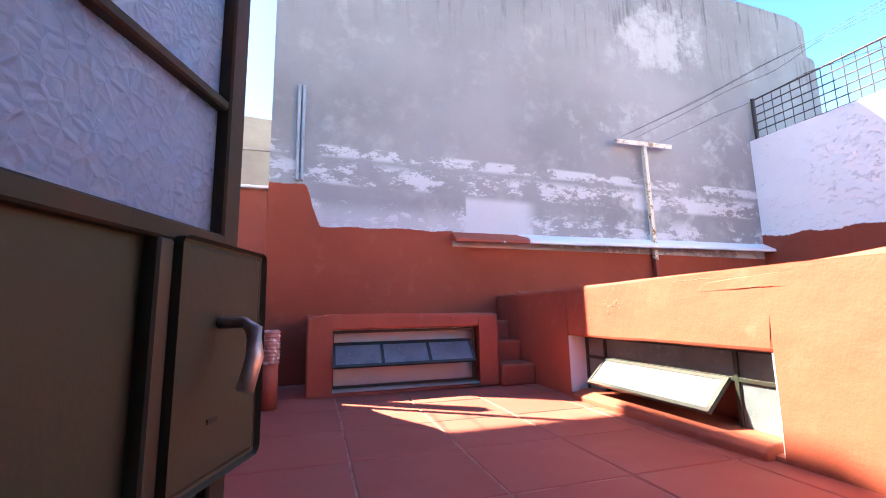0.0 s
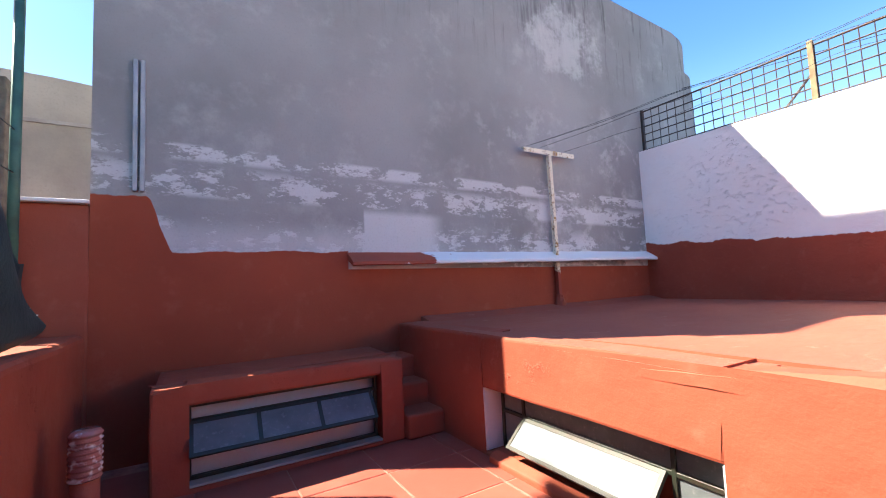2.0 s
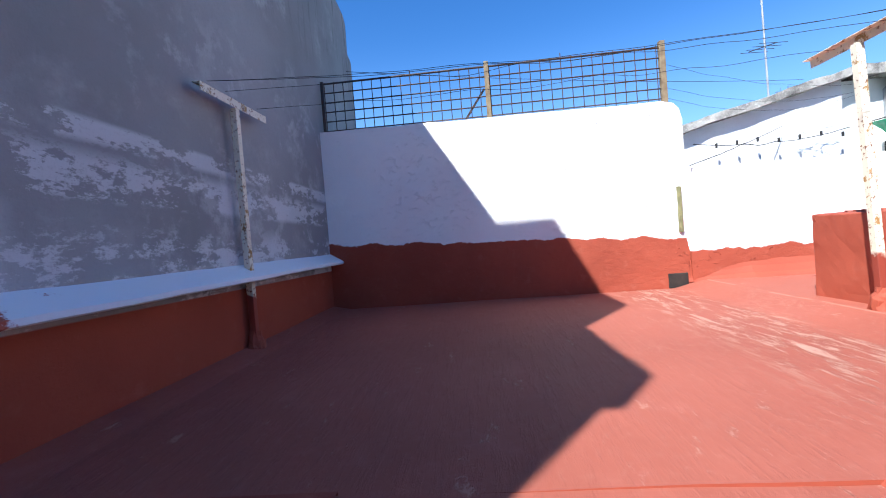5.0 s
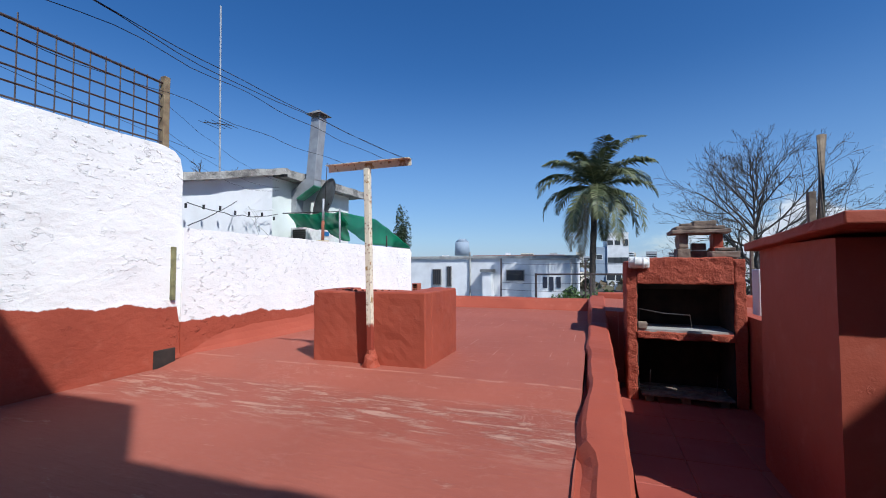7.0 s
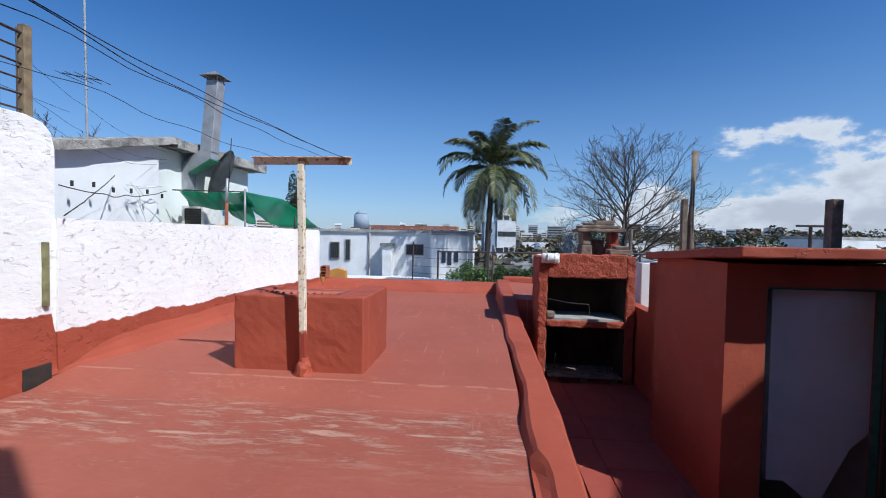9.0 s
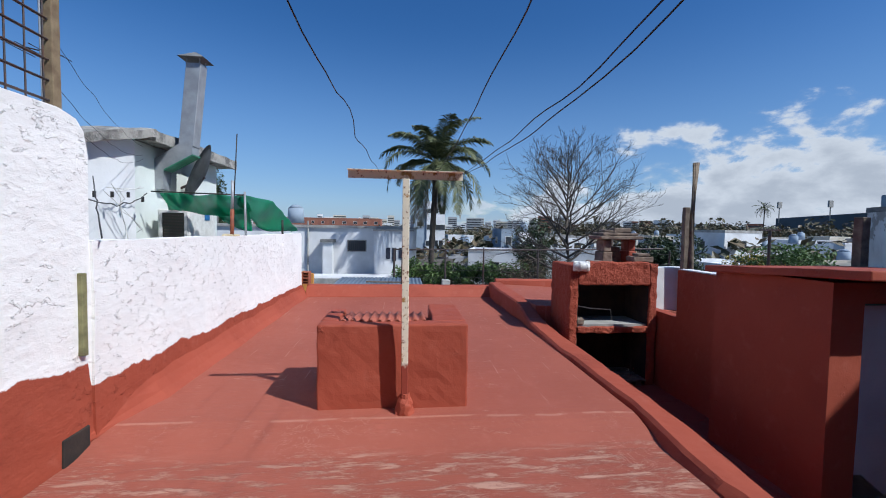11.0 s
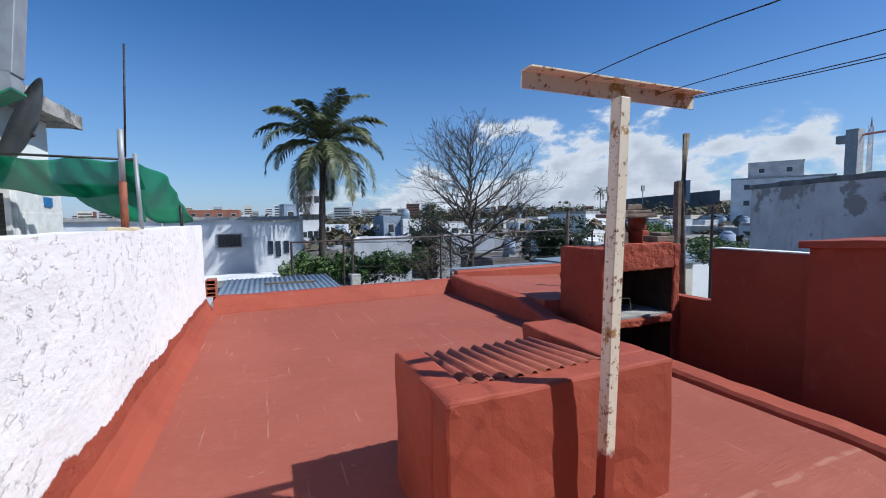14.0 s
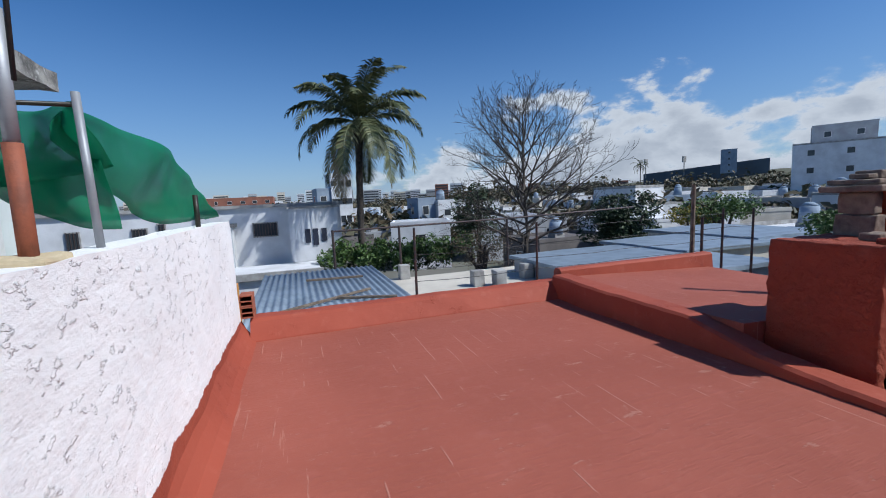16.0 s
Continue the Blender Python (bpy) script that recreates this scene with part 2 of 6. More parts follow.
    f = k.math("ADD", k.math("MULTIPLY", f, k.math("SUBTRACT", 1.0, right)), k.math("MULTIPLY", f2, right))
    k.color(k.mix(f, c, red_colour(k)))
    k.bump(k.noise(1.3, 3), 0.03, 0.4)
    k.bump(k.noise(9, 8, rough=0.65), 0.008, 0.5)
    k.bump(k.math("MULTIPLY", w, 0.3), 0.004, 0.6)
    k.bump(k.noise(80, 4), 0.002, 0.5)
    return k.m


def make_post_paint():
    """Chipped white paint over rust."""
    k = Mat("rusty_white_paint", 0.6, 0, 0.4)
    z = k.axis(2)
    chips = k.noise(16, 9, k.scaled(k.pos, (0.6, 1, 0.5)), 0.72)
    c = k.mix(k.step(chips, 0.545, 0.60), (0.76, 0.69, 0.54), (0.36, 0.20, 0.06))
    c = k.mix(k.step(k.noise(40, 6), 0.55, 0.7), c, (0.20, 0.075, 0.03))
    k.color(k.mix(k.step(k.math("ADD", z, k.math("MULTIPLY", k.noise(9, 3), 0.15)), 1.46, 1.43), c, (0.27, 0.05, 0.03)))
    k.bump(chips, 0.004, 0.7)
    return k.m


M_RED = make_red_wall()
M_ROUGH = make_rough_red()
M_ROOF = make_red_roof()
M_TILE = make_tile()
M_JOINT = make_joint()
M_WHITE = make_white_wall()
M_GREY = make_grey_wall()
M_POST = make_post_paint()
M_DARK = simple("green_black_steel", (0.018, 0.028, 0.02), (0.03, 0.02, 0.014), 14, 0.45, 0.0, 0.001)
M_STEEL = simple("weathered_bar_steel", (0.05, 0.055, 0.065), (0.10, 0.05, 0.03), 20, 0.5, 0.3, 0.001)
M_WOOD = simple("grey_weathered_timber", (0.22, 0.175, 0.13), (0.10, 0.075, 0.055), 10, 0.85, 0, 0.004)
M_WHITEP = simple("plain_white_render", (0.78, 0.785, 0.79), (0.62, 0.62, 0.61), 1.2, 0.85, 0, 0.004, 40)
M_CONC = simple("stained_concrete", (0.42, 0.41, 0.385), (0.22, 0.21, 0.195), 2.0, 0.9, 0, 0.006, 40)
# soot, and painted black for the shade in the drain hole and keyhole
M_SOOT_HOLE = simple("soot_and_hole_black", (0.022, 0.019, 0.017), (0.05, 0.035, 0.028), 5, 0.95, 0, 0.004)


# ---- mesh helpers ----
def bm_box(bm, x0, x1, y0, y1, z0, z1, bevel=0.0, seg=2, m=None):
    r = bmesh.ops.create_cube(bm, size=1.0)
    vs = r["verts"]
    mm = Matrix.Translation(((x0 + x1) / 2, (y0 + y1) / 2, (z0 + z1) / 2)) @ Matrix.Diagonal((x1 - x0, y1 - y0, z1 - z0, 1))
    bmesh.ops.transform(bm, matrix=(m @ mm) if m else mm, verts=vs)
    if bevel:
        es = list({e for v in vs for e in v.link_edges})
        bmesh.ops.bevel(bm, geom=es, offset=bevel, segments=seg, profile=0.5, affect="EDGES")
    return bm


def box(x0, x1, y0, y1, z0, z1, bevel=0.0, seg=2):
    return bm_box(bmesh.new(), x0, x1, y0, y1, z0, z1, bevel, seg)


def bm_tube(bm, a, b, r0, r1=None, n=8, caps=True):
    a, b = Vector(a), Vector(b)
    r1 = r0 if r1 is None else r1
    q = (b - a).to_track_quat("Z", "Y").to_matrix()
    ra = [bm.verts.new(a + q @ Vector((r0 * math.cos(2 * math.pi * i / n), r0 * math.sin(2 * math.pi * i / n), 0))) for i in range(n)]
    rb = [bm.verts.new(b + q @ Vector((r1 * math.cos(2 * math.pi * i / n), r1 * math.sin(2 * math.pi * i / n), 0))) for i in range(n)]
    for i in range(n):
        bm.faces.new((ra[i], ra[(i + 1) % n], rb[(i + 1) % n], rb[i]))
    if caps:
        bm.faces.new(ra[::-1])
        bm.faces.new(rb)
    return bm


def tube(a, b, r0, r1=None, n=8):
    return bm_tube(bmesh.new(), a, b, r0, r1, n)


def bm_chain(bm, pts, r, n=6):
    """A tube through many points."""
    rings = []
    for i, p in enumerate(pts):
        a = Vector(pts[max(i - 1, 0)])
        b = Vector(pts[min(i + 1, len(pts) - 1)])
        q = (b - a).to_track_quat("Z", "Y").to_matrix()
        rr = r[i] if isinstance(r, (list, tuple)) else r
        rings.append([bm.verts.new(Vector(p) + q @ Vector((rr * math.cos(2 * math.pi * j / n), rr * math.sin(2 * math.pi * j / n), 0))) for j in range(n)])
    for ra, rb in zip(rings, rings[1:]):
        for j in range(n):
            bm.faces.new((ra[j], ra[(j + 1) % n], rb[(j + 1) % n], rb[j]))
    bm.faces.new(rings[0][::-1])
    bm.faces.new(rings[-1])
    return bm


def prism(profile, axis, lo, hi):
    """Extrude a closed 2D outline along an axis: 'x' takes (y, z), 'y' takes (x, z), 'z' takes (x, y)."""
    bm = bmesh.new()

    def at(p, w):
        return {"x": (w, p[0], p[1]), "y": (p[0], w, p[1]), "z": (p[0], p[1], w)}[axis]
    a = [bm.verts.new(at(p, lo)) for p in profile]
    b = [bm.verts.new(at(p, hi)) for p in profile]
    n = len(profile)
    for i in range(n):
        bm.faces.new((a[i], a[(i + 1) % n], b[(i + 1) % n], b[i]))
    bm.faces.new(a[::-1])
    bm.faces.new(b)
    bmesh.ops.recalc_face_normals(bm, faces=bm.faces)
    return bm


def soften(bm, off, seg=2):
    es = [e for e in bm.edges if len(e.link_faces) == 2 and e.calc_face_angle(0) > 0.6]
    bmesh.ops.bevel(bm, geom=es, offset=off, segments=seg, profile=0.5, affect="EDGES")
    return bm


def rough_up(bm, cut, amp, scale=2.0):
    """Subdivide long faces and push the points about, as hand-laid render lies."""
    for ax in range(3):
        lo, hi = min(v.co[ax] for v in bm.verts), max(v.co[ax] for v in bm.verts)
        steps = min(int((hi - lo) / cut), 60)
        for i in range(1, steps + 1):
            co, no = Vector((0, 0, 0)), Vector((0, 0, 0))
            co[ax], no[ax] = lo + (hi - lo) * i / (steps + 1), 1.0
            bmesh.ops.bisect_plane(bm, geom=bm.verts[:] + bm.edges[:] + bm.faces[:], plane_co=co, plane_no=no)
    for v in bm.verts:
        n = noise.noise_vector(v.co * scale) + 0.5 * noise.noise_vector(v.co * scale * 3.1)
        v.co += Vector((n.x, n.y, n.z)) * amp
    return bm


def mesh_of(name, bm, material, smooth=False):
    me = bpy.data.meshes.new(name)
    bmesh.ops.recalc_face_normals(bm, faces=bm.faces)
    bm.to_mesh(me)
    bm.free()
    me.materials.append(material)
    if smooth:
        me.polygons.foreach_set("use_smooth", [True] * len(me.polygons))
        me.update()
    return me


def part(name, bm, material, parent=None, label="", smooth=False):
    ob = new(name, mesh_of(name, bm, material, smooth))
    if parent is not None:
        ob.parent = parent
        ob.matrix_parent_inverse = parent.matrix_basis.inverted()
    if label:
        ob["label"] = label
    return ob


def setting(name, bm, material, label="", category="", smooth=False):
    return tagged(part(name, bm, material, None, label, smooth), label, category or name.split("_")[0], "", "structure")


def thing(name, at, label, category, group=""):
    e = new(name)
    e.matrix_basis = Matrix.Translation(at)
    return tagged(e, label, category, group)


def single(name, bm, material, label, category, group="", smooth=False):
    return tagged(part(name, bm, material, None, "", smooth), label, category, group)


def wall_with_hole(x0, x1, y0, y1, z0, z1, axis, a0, a1, h0, h1):
    """A wall box with one rectangular opening right through it; axis: the way the wall runs."""
    bm = bmesh.new()
    if axis == "x":
        bm_box(bm, x0, a0, y0, y1, z0, z1)
        bm_box(bm, a1, x1, y0, y1, z0, z1)
        if h0 > z0:
            bm_box(bm, a0, a1, y0, y1, z0, h0)
        bm_box(bm, a0, a1, y0, y1, h1, z1)
    else:
        bm_box(bm, x0, x1, y0, a0, z0, z1)
        bm_box(bm, x0, x1, a1, y1, z0, z1)
        if h0 > z0:
            bm_box(bm, x0, x1, a0, a1, z0, h0)
        bm_box(bm, x0, x1, a0, a1, h1, z1)
    bmesh.ops.remove_doubles(bm, verts=bm.verts, dist=0.0005)
    inner = [f for f in bm.faces if any(f is not g and set(f.verts) == set(g.verts) for g in f.verts[0].link_faces)]
    bmesh.ops.delete(bm, geom=inner, context="FACES_ONLY")
    return bm

# ---- large structure ----
Z_LOW, Z_UP = 0.88, 0.97         # low strip and main roof deck above the patio floor

# grey party wall of the neighbour's house
prof = [(-0.25, -0.3), (8.62, -0.3), (8.62, 4.95), (8.58, 5.0), (8.44, 5.04), (8.46, 5.56), (8.36, 5.67), (8.1, 5.74), (6.9, 5.80), (6.0, 5.84), (4.8, 5.95), (3.5, 6.2), (-0.25, 6.45)]
setting("wall_north", prism(prof, "y", 4.58, 4.88), M_GREY, "tall weathered grey rendered party wall with worn limewash", "wall")
setting("wall_north_return", box(-0.25, -0.02, 4.88, 9.0, -0.3, 6.4), M_GREY, "grey rendered end wall of the tall neighbouring house", "wall")
# unseen block above the wall, sized to cast the deck's shadow outline
setting("wall_north_upper", box(0.72, 2.45, 4.6, 6.2, 6.0, 7.65), M_GREY, "unseen grey block above the tall house, sized from its shadow", "wall")
setting("wall_north_low", rough_up(soften(box(-3.0, -0.25, 4.575, 4.8, -0.3, 2.03), 0.02), 0.3, 0.008), M_RED, "low brick-red garden wall with white coping", "wall")
setting("coping_north", box(-3.0, -0.25, 4.53, 4.82, 2.03, 2.06, 0.008), M_WHITEP, "thin white painted coping on the red wall", "coping")
# unseen block added past the wall's end to widen its cast shadow
setting("eave_north", bm_box(box(-0.42, -0.25, 4.56, 4.9, 4.75, 6.45), -0.57, -0.42, 4.56, 4.9, 5.9, 6.45), M_GREY, "unseen grey block at the tall house's end, added for its shadow", "eave")
# sheet ledge on the grey wall: thin sloping flashing
bm = prism([(4.59, 1.65), (4.40, 1.54), (4.395, 1.51), (4.41, 1.50), (4.59, 1.57)], "x", 1.8, 6.82)
rough_up(bm, 0.2, 0.006, 3)


def make_ledge():
    k = Mat("ledge_paint", 0.8)
    f = k.step(k.math("ADD", k.axis(0), k.math("MULTIPLY_ADD", k.noise(2.5, 6, rough=0.7), 2.4, -1.2)), 2.6, 2.75)
    k.color(k.mix(f, red_colour(k), (0.74, 0.74, 0.75)))
    k.bump(k.noise(12, 6), 0.006, 0.6)
    return k.m


setting("trim_ledge", bm, make_ledge(), "sloping mortar ledge painted red and white", "ledge")

# white boundary wall: tall part, then the low part
bm = prism([(4.58, -0.3), (4.58, 3.30), (2.2, 3.27), (0.15, 3.24), (0.0, 3.21), (-0.07, 3.14), (-0.10, 3.0), (-0.10, -0.3)], "x", 6.82, 7.02)
setting("wall_east_tall", rough_up(bm, 0.22, 0.010), M_WHITE, "tall white painted boundary wall with a brick-red skirt", "wall")
bm = prism([(-0.10, -0.3), (-0.10, 2.38), (-3.0, 2.36), (-6.2, 2.36), (-6.26, 2.30), (-6.26, -0.3)], "x", 6.80, 6.98)
setting("wall_east_low", rough_up(bm, 0.22, 0.012), M_WHITE, "low white painted boundary wall, rough trowelled render", "wall")

# the red roof deck, with a ramped strip and a rounded skirt along the wall
deck = [(4.58, -0.3), (4.58, 0.93), (4.35, Z_LOW), (0.16, Z_LOW), (0.08, Z_LOW + 0.012), (-0.18, Z_UP - 0.012), (-0.27, Z_UP), (-6.4, Z_UP), (-6.4, -0.3)]
bm = prism(deck, "x", 2.62, 6.82)
rough_up(bm, 0.25, 0.007, 1.2)
setting("floor_roof", bm, M_ROOF, "brick-red painted flat roof deck with scuffed seams", "roof deck")
bm = prism([(6.83, 0.95), (6.64, 0.95), (6.67, 0.985), (6.72, 1.03), (6.77, 1.11), (6.83, 1.25)], "y", -6.4, -0.05)
rough_up(bm, 0.25, 0.012, 2.5)
for v in bm.verts:                                   # runs out into the wall at its end
    f = min(max((v.co.y + 0.75) / 0.70, 0.0), 1.0)
    v.co.x += (6.835 - v.co.x) * f * 0.9
    v.co.z += (0.955 - v.co.z) * f * 0.5 if v.co.z > 0.96 else 0.0
setting("skirting_roof", bm, M_RED, "rounded brick-red mortar fillet along the white wall", "skirting")

# wall between the patio and the roof, with the low window opening through it
bm = wall_with_hole(2.33, 2.62, -6.4, 4.55, -0.3, Z_LOW, "y", 1.36, 3.07, 0.03, 0.49)
setting("wall_patio", rough_up(soften(bm, 0.02), 0.3, 0.006), M_RED, "brick-red rendered retaining wall with a low window", "wall")
bm = prism([(2.36, 0.84), (2.33, 0.86), (2.35, 0.885), (2.62, 0.885), (2.62, 0.84)], "y", 1.25, 4.5)
setting("trim_roof_edge", rough_up(bm, 0.25, 0.005, 2), M_ROOF, "rounded brick-red roof edge", "roof edge")
# kerb along the deck, from the far parapet to the passage
bm = bmesh.new()
ring = []
KERB = ((1.75, 0.872), (1.4, 0.884), (1.2, 0.90), (0.95, 0.918), (0.7, 0.94), (0.2, 0.985), (-0.5, 1.012), (-2.7, 1.035), (-3.5, 1.09), (-4.2, 1.25), (-6.4, 1.30))
for i in range(71):
    y = 1.75 - i * (8.15 / 70)
    top = float(np.interp(-y, [-p[0] for p in KERB], [p[1] for p in KERB]))
    w = 0.014 * math.sin(y * 2.1) + 0.010 * math.sin(y * 5.3)
    inner = 2.53 + w + 0.05 * min(max((0.85 - y) / 0.15, 0), 1) + 0.05 * max(0, -y / 6.4)
    lean = 0.02 + 0.03 * min(max((y + 0.3) / 0.6, 0), 1)
    ring.append([bm.verts.new(p) for p in ((2.332, y, 0.80), (2.332, y, top - 0.03), (2.36, y, top), (inner - 0.03, y, top), (inner, y, top - 0.025), (inner + lean, y, 0.86))])
for a, b in zip(ring, ring[1:]):
    for j in range(5):
        bm.faces.new((a[j], a[j + 1], b[j + 1], b[j]))
bm.faces.new(ring[0])
bm.faces.new(ring[-1][::-1])
setting("kerb_roof", rough_up(bm, 0.2, 0.010, 3), M_RED, "low rounded brick-red kerb along the roof deck", "kerb")
# far parapet
bm = prism([(-6.22, 0.9), (-6.25, 0.985), (-6.38, 1.17), (-6.43, 1.205), (-6.58, 1.215), (-6.62, 1.18), (-6.62, -0.3), (-6.22, -0.3)], "x", 2.45, 6.72)
setting("parapet_far", rough_up(bm, 0.22, 0.008, 2), M_RED, "low brick-red parapet at the end of the roof", "parapet")
# side roof behind the barbecue with its own parapet
setting("floor_side_roof", rough_up(prism([(-0.5, -0.3), (-0.5, 1.12), (2.36, 1.245), (2.36, -0.3)], "y", -6.42, -3.76), 0.3, 0.006), M_ROOF, "brick-red side roof with expansion lines", "roof deck")
bm = prism([(-6.38, 1.0), (-6.42, 1.33), (-6.46, 1.36), (-6.58, 1.36), (-6.62, 1.3), (-6.62, -0.3), (-6.38, -0.3)], "x", -0.6, 2.45)
setting("parapet_side", rough_up(bm, 0.22, 0.01, 2), M_RED, "brick-red parapet of the side roof", "parapet")

# patio: bed under the tiles, passage one step higher, left parapet
setting("floor_patio", box(-0.6, 2.33, 0.06, 4.55, -0.3, -0.005), M_JOINT, "pale joints of the tiled patio floor", "floor")
setting("floor_passage", box(0.70, 2.33, -3.9, -0.02, -0.3, 0.143), M_JOINT, "tiled passage floor, one step above the patio", "floor")
setting("parapet_west", rough_up(soften(box(-0.62, -0.26, -0.1, 4.55, -0.3, 1.03), 0.05, 3), 0.22, 0.010), M_RED, "thick rounded brick-red parapet of the patio", "parapet")

# stair house: side, front with the doorway, back, slab
bm = wall_with_hole(-0.45, 1.09, -0.16, 0.0, -2.2, 2.12, "x", -0.08, 0.80, -2.2, 1.95)
setting("wall_stairhouse_front", rough_up(bm, 0.3, 0.005), M_RED, "brick-red front wall of the stair house with a doorway", "wall")
setting("wall_stairhouse_side", rough_up(box(0.93, 1.09, -1.30, -0.16, -2.2, 2.12), 0.3, 0.005), M_RED, "brick-red side wall of the stair house", "wall")
setting("wall_stairhouse_west", box(-0.45, -0.30, -1.30, -0.16, -2.2, 2.12), M_WHITEP, "white inner wall of the stair house", "wall")
setting("wall_stairhouse_inner", box(0.80, 0.928, -1.30, -0.165, -2.2, 2.10), M_WHITEP, "white plastered wall inside the stair house", "wall")
# added panel, cut to the pale shape indoors and set forward to catch light
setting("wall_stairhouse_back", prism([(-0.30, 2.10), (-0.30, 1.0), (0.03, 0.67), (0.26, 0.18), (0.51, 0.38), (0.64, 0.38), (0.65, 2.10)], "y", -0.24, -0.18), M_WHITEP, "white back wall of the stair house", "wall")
setting("wall_stairwell", bm_box(bm_box(box(-0.45, -0.30, -3.4, -1.30, -2.2, 0.25), 0.80, 0.93, -3.4, -1.30, -2.2, 0.10), -0.45, 0.93, -3.5, -3.4, -2.2, 0.25), M_WHITEP, "white walls of the stairwell below", "wall")
setting("wall_passage_low", rough_up(bm_box(box(0.55, 0.70, -2.52, -1.30, 0.10, 1.98), 0.55, 0.70, -4.3, -2.52, 0.10, 1.30), 0.3, 0.006), M_RED, "lower brick-red wall beside the passage", "wall")
# added strip, stands in for a white surface beyond the plain red wall
setting("coping_passage", box(0.52, 0.69, -2.50, -1.37, 1.984, 1.997), M_WHITEP, "white strip on the passage wall, in place of a white surface beyond", "coping")
setting("wall_stairhouse_rear", rough_up(soften(box(-0.45, 0.93, -1.36, -1.30, 0.10, 2.10), 0.01), 0.3, 0.004), M_RED, "brick-red rear wall of the stair house", "wall")
bm = prism([(0.36, 2.18), (0.36, 2.255), (-1.35, 2.15), (-1.35, 2.08)], "x", -0.55, 1.20)
setting("ceiling_stairhouse", rough_up(soften(bm, 0.01), 0.16, 0.009, 4), M_RED, "thin overhanging brick-red concrete roof slab", "roof slab")
bm = box(-0.45, 0.55, -4.3, -1.36, 0.25, 0.30)
setting("ceiling_stairwell", bm, M_CONC, "concrete slab over the stairwell", "ceiling")
for i in range(8):
    setting("stair_%d" % (i + 1), box(-0.30, 0.80, -0.42 - 0.26 * i, -0.16 - 0.26 * i, -2.2, -0.40 - 0.19 * i, 0.01), M_CONC, "concrete stair tread leading down indoors", "stair")
setting("threshold", box(-0.08, 0.80, -0.16, 0.06, -2.2, -0.25, 0.01), M_CONC, "worn concrete doorstep", "threshold")

# ---- patio window box (bench) and steps ----
setting("wall_window_box_back", box(0.2, 1.98, 3.93, 3.97, 0.0, 0.60), M_WHITEP, "white inside of the light well", "wall")
bm = wall_with_hole(0.2, 1.98, 3.72, 3.90, 0.0, 0.68, "x", 0.40, 1.78, 0.03, 0.56)
bm_box(bm, 0.2, 0.38, 3.90, 4.55, 0.0, 0.68)
bm_box(bm, 1.80, 1.98, 3.90, 4.55, 0.0, 0.68)
bm_box(bm, 0.2, 1.98, 3.90, 4.55, 0.60, 0.68)
bmesh.ops.remove_doubles(bm, verts=bm.verts, dist=0.001)
setting("wall_window_box", rough_up(soften(bm, 0.02), 0.25, 0.005), M_RED, "low brick-red rendered box over a basement window", "window box")
for i, (y0, h) in enumerate(((3.66, 0.20), (3.93, 0.40), (4.2, 0.60))):
    setting("step_%d" % (i + 1), rough_up(soften(box(1.98, 2.335, y0, 4.55, 0.0, h), 0.025, 3), 0.2, 0.006), M_RED, "rounded brick-red step up to the roof", "step")

# unseen block added to the north-west, its profile shaped to shade the patio
setting("wall_northwest_house", prism([(0.2, -4), (0.2, 7.0), (1.6, 7.38), (3.4, 7.62), (5.6, 8.43), (6.86, 8.42), (5.5, 6.4), (5.5, -4)], "x", -7.0, -4.0), M_CONC, "unseen grey block to the north-west, shaped to shade the patio", "wall")

# ---- skylight box with the clothes-line post in front of it ----
def skylight():
    e = thing("skylight_box", (4.63, -0.8, Z_UP), "brick-red rendered skylight box with a corrugated cover", "skylight")
    x0, x1, y0, y1, z1 = 4.03, 5.31, -1.16, -0.44, 1.69
    for nm, bb in (("front_wall", (x0, x1, y1 - 0.16, y1, 0.9, z1)), ("back_wall", (x0 + 0.30, x1 - 0.15, y0, y0 + 0.14, 0.9, 1.60)),
                   ("side_wall", (x0, x0 + 0.30, -1.38, y1 - 0.16, 0.9, z1)), ("side_wall", (x1 - 0.15, x1, y0, y1 - 0.16, 0.9, z1))):
        part(nm, rough_up(soften(box(*bb), 0.016), 0.07, 0.009, 4.5), M_RED, e)
    bm = bmesh.new()
    n = 60
    rows = []
    for i in range(n + 1):
        x = x0 + 0.36 + (x1 - x0 - 0.50) * i / n
        z = 1.672 + 0.016 * math.sin(2 * math.pi * i / 6)
        rows.append((bm.verts.new((x, y0 - 0.03, z - 0.03)), bm.verts.new((x, y1 - 0.13, z + 0.022)), bm.verts.new((x, y1 - 0.13, z + 0.014)), bm.verts.new((x, y0 - 0.03, z - 0.038))))
    for a, b in zip(rows, rows[1:]):
        for j in range(4):
            bm.faces.new((a[j], a[(j + 1) % 4], b[(j + 1) % 4], b[j]))
    part("corrugated_sheet", bm, M_ROOF, e, "brick-red painted corrugated sheet", True)
    return e


skylight()


